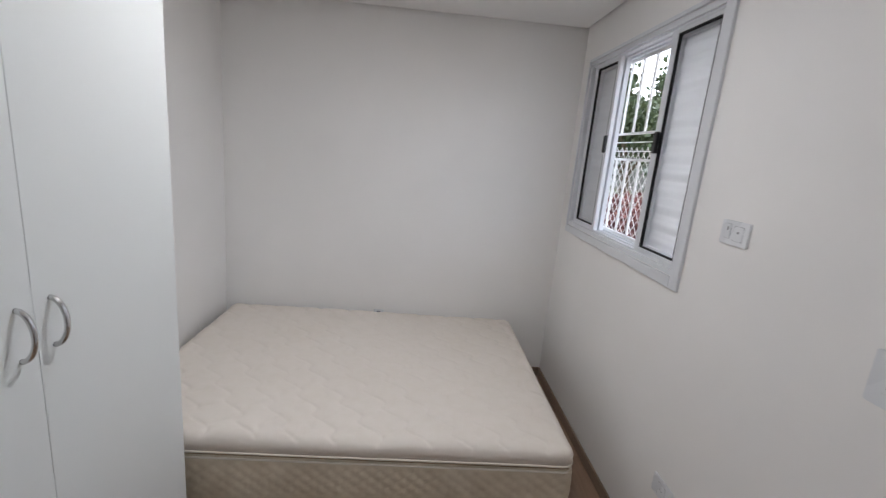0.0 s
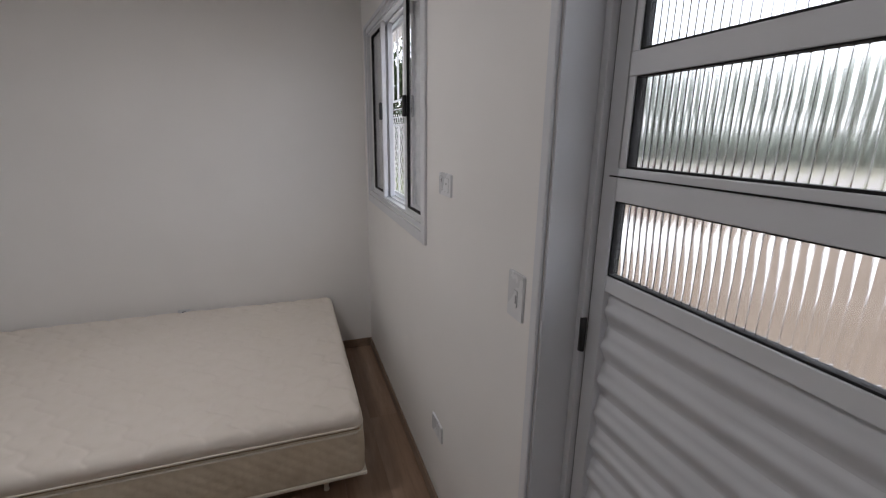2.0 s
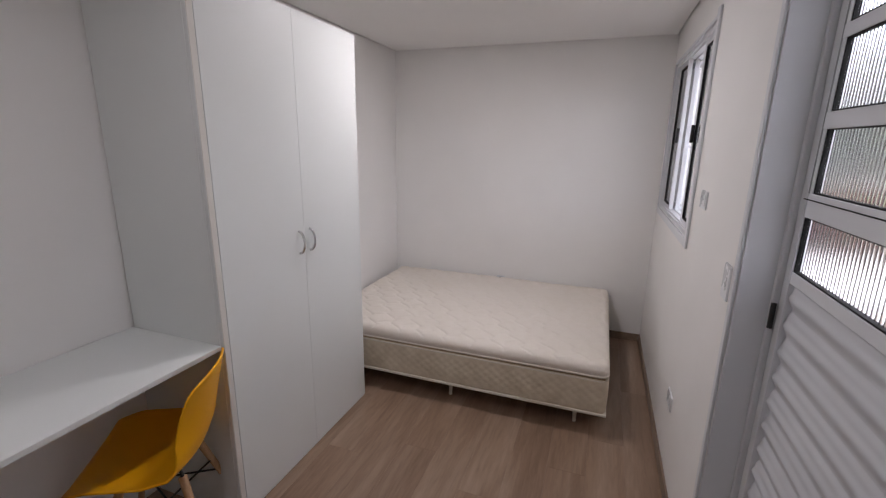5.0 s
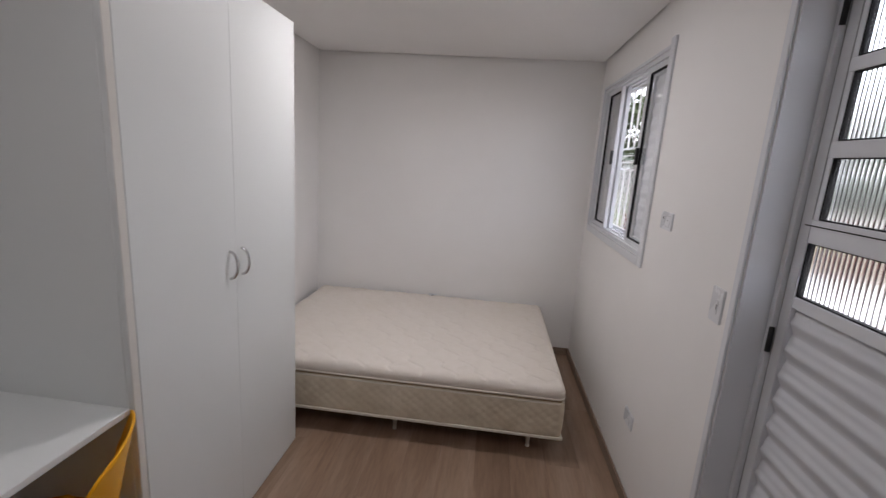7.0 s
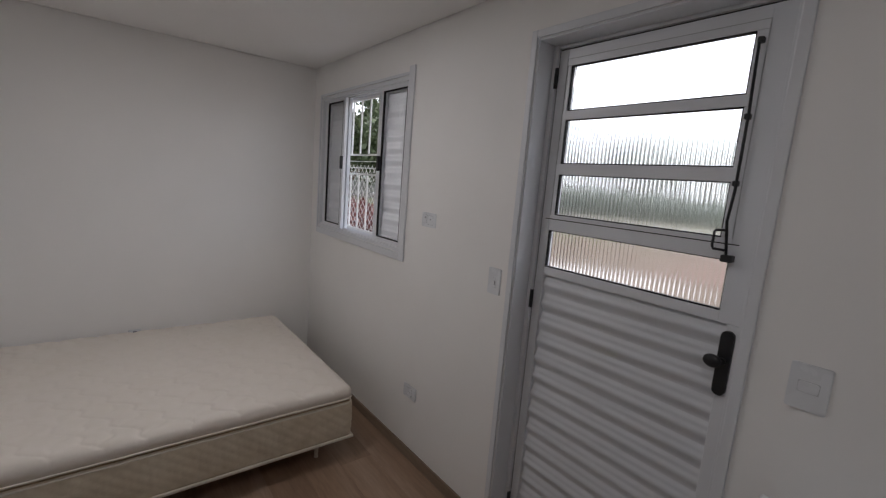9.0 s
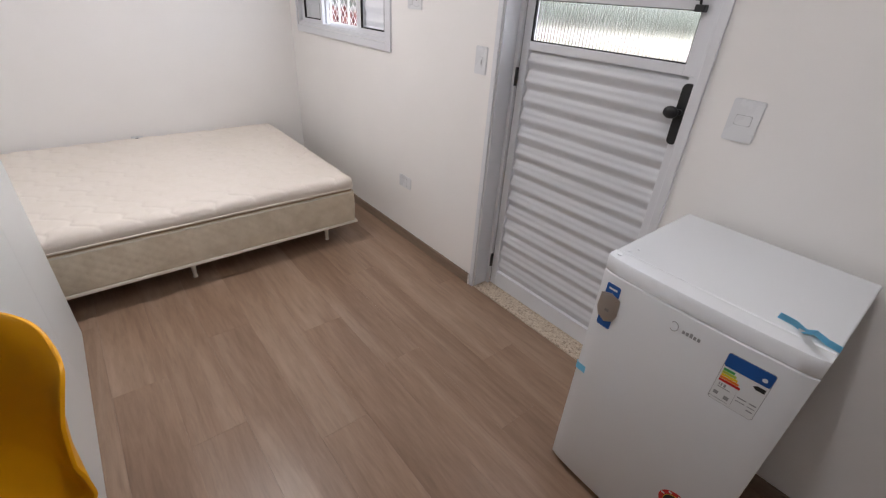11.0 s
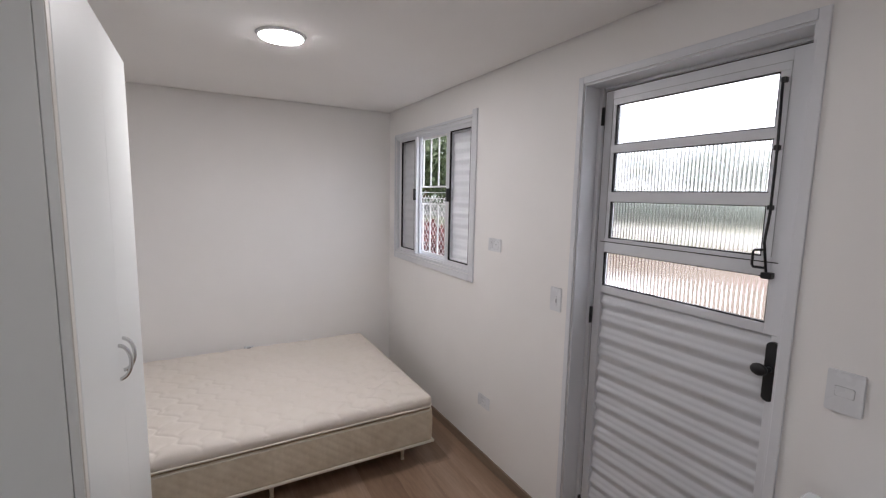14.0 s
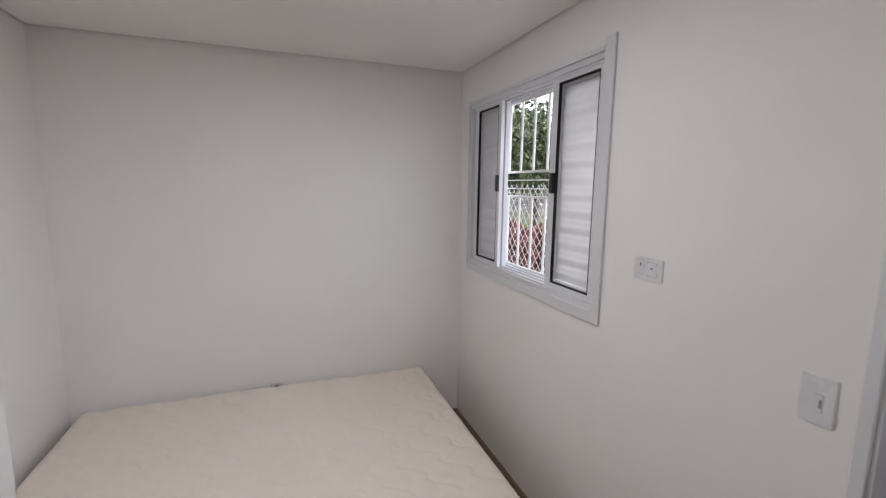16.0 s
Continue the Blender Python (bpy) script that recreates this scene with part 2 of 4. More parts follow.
def rod(a, b, r, sides=12, r2=None, bm=None):
    bm = bm or bmesh.new()
    a, b = Vector(a), Vector(b)
    m = Matrix.Translation((a + b) / 2) @ (b - a).to_track_quat("Z", "Y").to_matrix().to_4x4()
    bmesh.ops.create_cone(bm, cap_ends=True, segments=sides, radius1=r, radius2=r if r2 is None else r2, depth=(b - a).length, matrix=m)
    return bm


def tube(points, r, sides=10, flat=1.0, bm=None):
    """A round bar along points; flat squeezes it across."""
    bm = bm or bmesh.new()
    pts = [Vector(p) for p in points]
    rings = []
    side = None
    for i, p in enumerate(pts):
        d = (pts[min(i + 1, len(pts) - 1)] - pts[max(i - 1, 0)]).normalized()
        if side is None:
            side = d.orthogonal().normalized()
        side = (side - d * side.dot(d)).normalized()
        up = d.cross(side)
        rings.append([bm.verts.new(p + side * (math.cos(2 * math.pi * j / sides) * r) + up * (math.sin(2 * math.pi * j / sides) * r * flat)) for j in range(sides)])
    for a, b in zip(rings, rings[1:]):
        for j in range(sides):
            bm.faces.new((a[j], a[(j + 1) % sides], b[(j + 1) % sides], b[j]))
    bm.faces.new(rings[0][::-1])
    bm.faces.new(rings[-1])
    return bm


def plate(outline, depth, axis="x", at=0.0, bm=None, bevel=0.0):
    """A flat outline of (u, v) pushed back by depth; axis x: u is y, v is z; axis z: u is x, v is y."""
    bm = bm or bmesh.new()

    def spot(u, v, d):
        return (at + d, u, v) if axis == "x" else (u, v, at + d)

    f = [bm.verts.new(spot(u, v, 0)) for u, v in outline]
    b = [bm.verts.new(spot(u, v, depth)) for u, v in outline]
    bm.faces.new(f)
    bm.faces.new(b[::-1])
    n = len(f)
    for i in range(n):
        bm.faces.new((f[i], b[i], b[(i + 1) % n], f[(i + 1) % n]))
    bmesh.ops.recalc_face_normals(bm, faces=bm.faces)
    if bevel:
        es = [e for e in bm.edges if e.verts[0] in f and e.verts[1] in f]
        bmesh.ops.bevel(bm, geom=es, offset=bevel, segments=2, affect="EDGES")
    return bm


def rounded(cu, cv, w, h, r, n=5):
    """The outline of a rounded rectangle."""
    out = []
    for qx, qy, a0 in ((1, 1, 0), (-1, 1, 90), (-1, -1, 180), (1, -1, 270)):
        for i in range(n + 1):
            a = radians(a0 + 90 * i / n)
            out.append((cu + qx * (w / 2 - r) + r * math.cos(a), cv + qy * (h / 2 - r) + r * math.sin(a)))
    return out


def extrude_profile(profile, y0, y1, bm=None):
    """A closed (x, z) outline drawn out along y."""
    bm = bm or bmesh.new()
    a = [bm.verts.new((x, y0, z)) for x, z in profile]
    b = [bm.verts.new((x, y1, z)) for x, z in profile]
    n = len(a)
    for i in range(n):
        bm.faces.new((a[i], a[(i + 1) % n], b[(i + 1) % n], b[i]))
    bm.faces.new(a[::-1])
    bm.faces.new(b)
    bmesh.ops.recalc_face_normals(bm, faces=bm.faces)
    return bm


def wave_slat(pitch, length, mid, swing, back):
    """One louvre of a pressed aluminium panel: a leaning wave, smooth along its face."""
    prof = []
    for i in range(17):
        f = i / 16
        a = 2 * math.pi * f
        prof.append((mid + swing * (0.93 * math.cos(a) + 0.11 * math.cos(3 * a) - 0.22 * math.sin(2 * a)), pitch * (1 - f)))
    prof += [(back, 0.0), (back, pitch)]
    bm = extrude_profile(prof, 0, length)
    for e in bm.edges:
        e.smooth = not (len(e.link_faces) == 2 and e.calc_face_angle(0) > radians(50))
    return bm


# ---- the room: plan in metres ----
EAST, WEST, NORTH, SOUTH = 1.378, -0.81, 3.16, -2.7
HIGH = 2.315
THICK = 0.155
WIN = (1.832, 3.015, 1.135, 2.095)
DOOR = (0.145, 0.958, 0.0, 2.108)


def structure(name, bm, material, label, category):
    return tagged(part(name, bm, material), label, category, kind="structure")


# the east wall is built from piers and lintels round its two openings
bm = bmesh.new()
X0, X1 = EAST, EAST + THICK
for y0, y1, z0, z1 in ((SOUTH - THICK, DOOR[0], -0.15, 2.55), (DOOR[0], DOOR[1], DOOR[3], 2.55), (DOOR[0], DOOR[1], -0.15, -0.003), (DOOR[1], WIN[0], -0.15, 2.55),
                       (WIN[0], WIN[1], -0.15, WIN[2]), (WIN[0], WIN[1], WIN[3], 2.55), (WIN[1], NORTH + THICK, -0.15, 2.55)):
    box(X0, X1, y0, y1, z0, z1, bm=bm)
bmesh.ops.remove_doubles(bm, verts=bm.verts, dist=0.0005)
structure("wall_east", bm, wall_paint, "white painted plaster wall with a window and an entrance door", "wall")
structure("wall_north", box(WEST - THICK, EAST, NORTH, NORTH + THICK, -0.15, 2.55), wall_paint, "plain white painted plaster wall behind the bed", "wall")
structure("wall_west", box(WEST - THICK, WEST, SOUTH, NORTH, -0.15, 2.55), wall_paint, "plain white painted plaster wall behind wardrobe and desk", "wall")
structure("wall_south", box(WEST - THICK, EAST, SOUTH - THICK, SOUTH, -0.15, 2.55), wall_paint, "plain white painted plaster wall closing the room", "wall")
# ceiling board with a narrow shadow gap along the walls, and the slab over it
G = 0.014
bm = box(WEST + G, EAST - G, SOUTH + G, NORTH - G, HIGH, HIGH + 0.02)
box(WEST - 0.0, EAST + 0.0, SOUTH, NORTH, HIGH + 0.028, HIGH + 0.1, bm=bm)
structure("ceiling", bm, ceiling_paint, "smooth white plasterboard ceiling with a shadow gap", "ceiling")

# skirting boards
SK = 0.062
structure("baseboard_north", box(WEST, EAST - 0.013, NORTH - 0.012, NORTH - 0.0005, 0.0, SK, 0.003), skirting_wood, "brown wood-look skirting board along the wall", "baseboard")
structure("baseboard_east", box(EAST - 0.012, EAST - 0.0005, DOOR[1] + 0.035, NORTH - 0.0005, 0.0, SK, 0.003), skirting_wood, "brown wood-look skirting board beside the door", "baseboard")
structure("baseboard_south_east", box(EAST - 0.012, EAST - 0.0005, SOUTH + 0.013, DOOR[0] - 0.035, 0.0, SK, 0.003), skirting_wood, "brown wood-look skirting board behind the fridge", "baseboard")
structure("trim_corner", box(EAST - 0.016, EAST - 0.0005, DOOR[1] + 0.029, DOOR[1] + 0.034, 0.0, SK + 0.004, 0.001), wall_paint, "white end cap of the skirting board", "trim")
structure("door_sill", box(EAST + 0.0005, EAST + THICK + 0.03, DOOR[0] + 0.001, DOOR[1] - 0.001, -0.0025, 0.006, 0.002), granite, "speckled cream granite door sill", "sill")


# ---- bed ----
BX0, BX1, BY0, BY1 = -0.752, 1.104, 1.765, 3.135
bed = thing("bed", ((BX0 + BX1) / 2, (BY0 + BY1) / 2, 0), "bare cream quilted box bed with pillow top, unmade without sheets", "bed")
bw, bd = BX1 - BX0, BY1 - BY0


def quilt_line(u, v):
    """Depth of the stitched, waving diagonals at (u, v)."""
    d = 0.0
    for s, deep in ((1, 1.0), (-1, 0.55)):
        q = (u + s * v * 0.75) / 0.165 + 0.13 * math.sin(v * 2 * math.pi / 0.115 + s * u * 9)
        q = abs(q - round(q)) * 0.165
        d = max(d, deep * math.exp(-q / 0.013))
    return d


def soft_box(w, d, z0, z1, r, nx, ny, top, sag=0.0):
    """A cushion: a grid for its top that rolls over rounded edges to straight sides."""
    bm = bmesh.new()
    rows = []
    for j in range(ny + 1):
        row = []
        for i in range(nx + 1):
            x, y = (i / nx - 0.5) * w, (j / ny - 0.5) * d
            ex, ey = max(0, abs(x) - (w / 2 - r)), max(0, abs(y) - (d / 2 - r))
            e = min(1.0, math.hypot(ex, ey) / r)
            z = z1 - (z1 - z0) * 0.48 * (1 - math.sqrt(max(0.0, 1 - e * e)))
            if math.hypot(ex, ey) > r:
                s = r / math.hypot(ex, ey)
                x = math.copysign(w / 2 - r + ex * s, x) if ex else x
                y = math.copysign(d / 2 - r + ey * s, y) if ey else y
            z += top(x, y) * (1 - e ** 5)
            row.append(bm.verts.new((x, y, z)))
        rows.append(row)
    for a, b in zip(rows, rows[1:]):
        for i in range(nx):
            bm.faces.new((a[i], a[i + 1], b[i + 1], b[i]))
    rim = rows[0] + [r_[-1] for r_ in rows[1:]] + rows[-1][-2::-1] + [r_[0] for r_ in rows[-2:0:-1]]
    low = [bm.verts.new((p.co.x, p.co.y, z0)) for p in rim]
    n = len(rim)
    for i in range(n):
        bm.faces.new((rim[(i + 1) % n], rim[i], low[i], low[(i + 1) % n]))
    bm.faces.new(low[::-1])
    return bm


def top_relief(x, y):
    near_edge = max(0.0, 1 - min(bw / 2 - abs(x), bd / 2 - abs(y)) / 0.22)
    worn = 0.7 + 0.5 * noise.noise((x * 1.7, y * 1.7, 5.1))
    return -(0.0085 + 0.0075 * near_edge) * max(0.4, worn) * quilt_line(x, y) + 0.006 * noise.noise((x * 2.3, y * 2.3, 0.4)) + 0.002 * noise.noise((x * 9, y * 9, 1.7))


def side_panels(w, d, z0, z1):
    """The bed's border: four upholstered sides with a small raised diamond pattern."""
    bm = bmesh.new()
    r, nz = 0.03, 22
    ring = []
    for qx, qy, a0 in ((1, -1, 270), (1, 1, 0), (-1, 1, 90), (-1, -1, 180)):
        for i in range(7):
            a = radians(a0 + 15 * i)
            ring.append((qx * (w / 2 - r) + r * math.cos(a), qy * (d / 2 - r) + r * math.sin(a), math.cos(a), math.sin(a)))
    dense = []
    for i, p in enumerate(ring):
        q = ring[(i + 1) % len(ring)]
        ln = math.hypot(q[0] - p[0], q[1] - p[1])
        n = max(1, int(ln / 0.008))
        for s in range(n):
            f = s / n
            dense.append(tuple(p[c] + (q[c] - p[c]) * f for c in range(4)))
    rows = []
    run = 0.0
    runs = []
    for i, p in enumerate(dense):
        if i:
            run += math.hypot(p[0] - dense[i - 1][0], p[1] - dense[i - 1][1])
        runs.append(run)
    for j in range(nz + 1):
        z = z0 + (z1 - z0) * j / nz
        row = []
        for p, u in zip(dense, runs):
            g = 0.0
            for s in (1, -1):
                q = (u + s * (z - z0) * 1.35) / 0.062
                g = max(g, math.exp(-((abs(q - round(q)) * 0.062 / 0.006) ** 2)))
            edge = math.sin(math.pi * j / nz) ** 0.5
            o = (0.007 - 0.0045 * g) * edge + 0.002 * noise.noise((u * 5, z * 5, 3.1))
            row.append(bm.verts.new((p[0] + p[2] * o, p[1] + p[3] * o, z)))
        rows.append(row)
    n = len(dense)
    for a, b in zip(rows, rows[1:]):
        for i in range(n):
            bm.faces.new((a[i], a[(i + 1) % n], b[(i + 1) % n], b[i]))
    bm.faces.new(rows[0][::-1])
    bm.faces.new(rows[-1])
    return bm


def piping(w, d, z, out, r):
    """A cord round the bed at height z."""
    pts = [(u, v, z + 0.0025 * noise.noise((u * 3, v * 3, z * 9))) for u, v in rounded(0, 0, w + 2 * out, d + 2 * out, 0.045, 6)]
    dense = []
    for a, b in zip(pts, pts[1:] + pts[:1]):
        n = max(1, int((Vector(b) - Vector(a)).length / 0.08))
        dense += [tuple(Vector(a).lerp(Vector(b), s / n)) for s in range(n)]
    dense = [(x, y, z + 0.003 * noise.noise((x * 3, y * 3, z * 9))) for x, y, _ in dense]
    return tube(dense + dense[:1], r, 8)


part("body", side_panels(bw, bd, 0.143, 0.335), border_cloth, bed, "beige brocade border with a diamond pattern", True)
part("pillow_top", soft_box(bw + 0.004, bd + 0.004, 0.352, 0.427, 0.046, 300, 218, top_relief), quilt, bed, "cream quilted pillow top", True)
part("seam", box(-bw / 2 + 0.014, bw / 2 - 0.014, -bd / 2 + 0.014, bd / 2 - 0.014, 0.325, 0.357, 0.004), piping_cloth, bed)
part("piping", piping(bw, bd, 0.358, 0.001, 0.0048), cream_trim, bed, "cream cord piping", True)
part("piping", piping(bw, bd, 0.332, 0.001, 0.0045), cream_trim, bed, "cream cord piping", True)
part("base_rail", box(-bw / 2 - 0.008, bw / 2 + 0.008, -bd / 2 - 0.008, bd / 2 + 0.008, 0.127, 0.143, 0.004), cream_trim, bed, "cream plastic edge strip")
for lx in (-0.85, 0.012, 0.772):
    for ly in (-0.582, 0.582):
        bm = rod((lx, ly, 0.0), (lx, ly, 0.128), 0.009, 12, 0.016)
        rod((lx, ly, 0.0), (lx, ly, 0.006), 0.012, 12, bm=bm)
        part("leg", bm, cream_trim, bed, "", True)

# ---- wardrobe ----
WX0, WX1, WY0, WY1, WH = WEST + 0.009, -0.316, 0.648, 1.660, 2.100
ward = thing("wardrobe", ((WX0 + WX1) / 2, (WY0 + WY1) / 2, 0), "tall white two-door wardrobe with chrome bow handles, closed", "wardrobe")
ox, oy = (WX0 + WX1) / 2, (WY0 + WY1) / 2


def local(x0, x1, y0, y1, z0, z1, bevel=0.0, o=None, segs=2):
    o = o or (ox, oy, 0)
    return box(x0 - o[0], x1 - o[0], y0 - o[1], y1 - o[1], z0 - o[2], z1 - o[2], bevel, segs)


part("side_panel", local(WX0, WX1 - 0.0215, WY0, WY0 + 0.026, 0.0, WH, 0.001), melamine, ward)
part("front_post", local(WX1 - 0.020, WX1 - 0.003, WY0, WY0 + 0.026, 0.0, WH, 0.001), melamine, ward)
part("edge_strip", local(WX1 - 0.003, WX1 - 0.0005, WY0 + 0.001, WY0 + 0.025, 0.0, WH - 0.001, 0.0005), edge_band, ward, "cream edge banding of the side panel")
part("side_panel", local(WX0, WX1 - 0.022, WY1 - 0.02, WY1 - 0.001, 0.0, WH - 0.004, 0.001), melamine, ward)
part("top_panel", local(WX0, WX1 - 0.022, WY0 + 0.026, WY1 - 0.02, WH - 0.022, WH - 0.004, 0.001), melamine, ward)
part("bottom_panel", local(WX0, WX1 - 0.022, WY0 + 0.026, WY1 - 0.02, 0.03, 0.048, 0.001), melamine, ward)
part("plinth", local(WX1 - 0.04, WX1 - 0.024, WY0 + 0.026, WY1 - 0.02, 0.0, 0.03), melamine, ward)
part("back_panel", local(WX0, WX0 + 0.006, WY0 + 0.026, WY1 - 0.02, 0.048, WH - 0.022), melamine, ward)
SPLIT = 1.160
for y0, y1, hy, s in ((WY0 + 0.028, SPLIT - 0.0007, SPLIT - 0.039, -1), (SPLIT + 0.0007, WY1, SPLIT + 0.039, 1)):
    d = part("door", local(WX1 - 0.0195, WX1, y0, y1, 0.006, WH, 0.0012), melamine, ward)
    pts = []
    for i in range(17):
        a = math.pi * i / 16
        pts.append((WX1 - ox + 0.030 * math.sin(a), hy - oy, 1.105 + 0.052 * math.cos(a)))
    h = part("handle", tube(pts, 0.0055, 10, 1.0), chrome, d, "chrome bow handle", True)

# ---- desk ----
DZ = 0.80
desk = thing("desk", (-0.54, 0.05, 0), "long white board desk fixed between wardrobe and wall", "desk")
o = (-0.54, 0.05, 0)
part("desktop", local(WEST + 0.003, -0.332, -0.62, WY0 - 0.002, DZ - 0.018, DZ, 0.0015, o), melamine, desk)
part("edge_strip", local(-0.3315, -0.3295, -0.619, WY0 - 0.003, DZ - 0.0175, DZ - 0.0005, 0.0005, o), melamine, desk)
part("side_panel", local(WEST + 0.003, -0.355, -0.62, -0.595, 0.0, DZ - 0.0185, 0.001, o), melamine, desk)
part("cleat", local(WEST + 0.003, WEST + 0.02, -0.594, WY0 - 0.003, DZ - 0.09, DZ - 0.0185, 0.001, o), melamine, desk)


# ---- chair: one moulded shell on a wooden dowel base ----
chair = thing("chair", (-0.458, 0.447, 0), "yellow moulded plastic shell chair with beech legs, at the desk", "chair")
chair.rotation_euler = (0, 0, radians(34.2))
chair.scale = (1, 0.985, 1.006)


def shell_point(s, u):
    """Runs s from the seat's front lip (0) to the top of the back (1); u across, -1 to 1. Front is -x."""
    key = ((0.0, -0.235, 0.425, 0.205), (0.08, -0.215, 0.445, 0.215), (0.25, -0.11, 0.440, 0.232), (0.42, 0.02, 0.428, 0.235), (0.54, 0.105, 0.445, 0.232),
           (0.62, 0.155, 0.492, 0.225), (0.72, 0.182, 0.56, 0.208), (0.84, 0.205, 0.665, 0.192), (0.93, 0.224, 0.75, 0.188), (0.985, 0.234, 0.79, 0.170), (1.0, 0.237, 0.799, 0.140))
    for a, b in zip(key, key[1:]):
        if s <= b[0] + 1e-9:
            f = (s - a[0]) / (b[0] - a[0])
            f = f * f * (3 - 2 * f) * 0.35 + f * 0.65
            x, z, w = (a[i] + (b[i] - a[i]) * f for i in (1, 2, 3))
            break
    back = min(1, max(0, (s - 0.5) / 0.25))
    c = abs(u) ** 2.2
    lift = 0.045 * (1 - back) * c * min(1, s / 0.2)
    wrap = 0.068 * back * c * (1 - 0.45 * max(0, (s - 0.85) / 0.15))
    crown = 0.02 * max(0, (s - 0.93) / 0.07) * c
    return Vector((x - wrap, u * w, z + lift - crown))


bm = bmesh.new()
NS, NU = 44, 22
grid = [[bm.verts.new(shell_point(i / NS, j / NU * 2 - 1)) for j in range(NU + 1)] for i in range(NS + 1)]
for a, b in zip(grid, grid[1:]):
    for j in range(NU):
        bm.faces.new((a[j], a[j + 1], b[j + 1], b[j]))
bmesh.ops.smooth_vert(bm, verts=bm.verts, factor=0.5, use_axis_x=True, use_axis_y=True, use_axis_z=True)
bmesh.ops.recalc_face_normals(bm, faces=bm.faces)
shell = part("shell", bm, chair_plastic, chair, "", True)
sol = shell.modifiers.new("thickness", "SOLIDIFY")
sol.thickness, sol.offset = 0.007, 0
bv = shell.modifiers.new("rim", "BEVEL")
bv.width, bv.segments, bv.limit_method = 0.0025, 2, "ANGLE"
for sx in (-1, 1):
    for sy in (-1, 1):
        part("leg", rod((sx * 0.2, sy * 0.215, 0), (sx * 0.095, sy * 0.10, 0.40), 0.010, 14, 0.015), leg_wood, chair, "tapered beech dowel leg", True)
        part("bracket", rod((sx * 0.098, sy * 0.104, 0.39), (sx * 0.085, sy * 0.085, 0.425), 0.006, 8), black_plastic, chair, "black metal seat bracket")
for a, b in (((-0.16, -0.17, 0.16), (0.13, 0.13, 0.29)), ((0.16, -0.17, 0.16), (-0.13, 0.13, 0.29)), ((-0.145, -0.15, 0.22), (0.145, -0.15, 0.22)), ((-0.145, 0.15, 0.22), (0.145, 0.15, 0.22))):
    part("brace", rod(a, b, 0.004, 8), black_plastic, chair, "thin black steel brace", True)

# ---- fridge ----
FY0, FY1, FX0, FX1, FH = -0.412, 0.056, 0.985, 1.434, 0.847
fo = (1.18, -0.178, 0)
fridge = thing("fridge", fo, "small white one-door fridge with stickers and blue tape", "fridge")
part("body", local(1.032, FX1, FY0, FY1, 0.022, FH - 0.014, 0.006, fo, 3), fridge_enamel, fridge)
part("top_cover", local(1.0295, FX1 + 0.002, FY0 - 0.001, FY1 + 0.001, FH - 0.0135, FH, 0.005, fo, 3), fridge_enamel, fridge, "white laminate top")
# the door bows a little forward and has a rolled top lip
bm = bmesh.new()
NW = 20
prof = ((0.030, 0.030), (0.030, 0.012), (0.034, 0.004), (0.044, 0.0), (0.797, 0.0), (0.800, 0.003), (0.803, 0.0), (0.836, -0.002), (0.844, 0.001), (0.847, 0.008))
cols = []
for i in range(NW + 1):
    f = i / NW * 2 - 1
    y = (FY0 + FY1) / 2 + f * (FY1 - FY0) / 2
    bow = 0.011 * (1 - f * f)
    edge = 0.006 * max(0, (abs(f) - 0.94) / 0.06) ** 2
    cols.append([bm.verts.new((FX0 + d - bow * (1 - min(1, d / 0.03)) + edge * (1 - min(1, d / 0.03)) + 0.004 - fo[0], y - fo[1], z)) for z, d in prof])
for a, b in zip(cols, cols[1:]):
    for j in range(len(prof) - 1):
        bm.faces.new((a[j], b[j], b[j + 1], a[j + 1]))
backs = [[bm.verts.new((1.026 - fo[0], c[0].co.y, z)) for z in (0.030, 0.847)] for c in cols]
for (a, p), (b, q) in zip(zip(cols, backs), zip(cols[1:], backs[1:])):
    bm.faces.new((a[0], p[0], q[0], b[0]))
    bm.faces.new((a[-1], b[-1], q[1], p[1]))
    bm.faces.new((p[0], p[1], q[1], q[0]))
for c, p in ((cols[0], backs[0]), (cols[-1], backs[-1])):
    bm.faces.new([*c, p[1], p[0]])
bmesh.ops.recalc_face_normals(bm, faces=bm.faces)
fdoor = part("door", bm, fridge_enamel, fridge, "", True)
em = fdoor.modifiers.new("edges", "EDGE_SPLIT")
em.split_angle = radians(40)
part("gasket", local(1.0262, 1.0318, FY0 + 0.006, FY1 - 0.006, 0.035, 0.832, 0, fo), fridge_plastic, fridge, "white magnetic door seal")
part("groove_strip", local(1.0264, 1.0292, FY0 + 0.004, FY1 - 0.004, 0.834, 0.8445, 0, fo), fridge_plastic, fridge, "white strip in the groove behind the door")
bm = bmesh.new()
bmesh.ops.create_cone(bm, cap_ends=True, segments=14, radius1=0.007, radius2=0.006, depth=0.003, matrix=Matrix.Translation((1.008 - fo[0], 0.036 - fo[1], 0.8484)))
part("hinge_cap", bm, fridge_plastic, fridge)
for x_, y_ in ((1.045, 0.03), (1.075, 0.022)):
    bm = bmesh.new()
    bmesh.ops.create_cone(bm, cap_ends=True, segments=14, radius1=0.005, radius2=0.004, depth=0.003, matrix=Matrix.Translation((x_ - fo[0], y_ - fo[1], FH + 0.001)))
    part("screw_cap", bm, fridge_plastic, fridge)
for x_ in (1.06, 1.40):
    for y_ in (FY0 + 0.04, FY1 - 0.04):
        part("foot", rod((x_ - fo[0], y_ - fo[1], 0), (x_ - fo[0], y_ - fo[1], 0.024), 0.016), black_plastic, fridge)


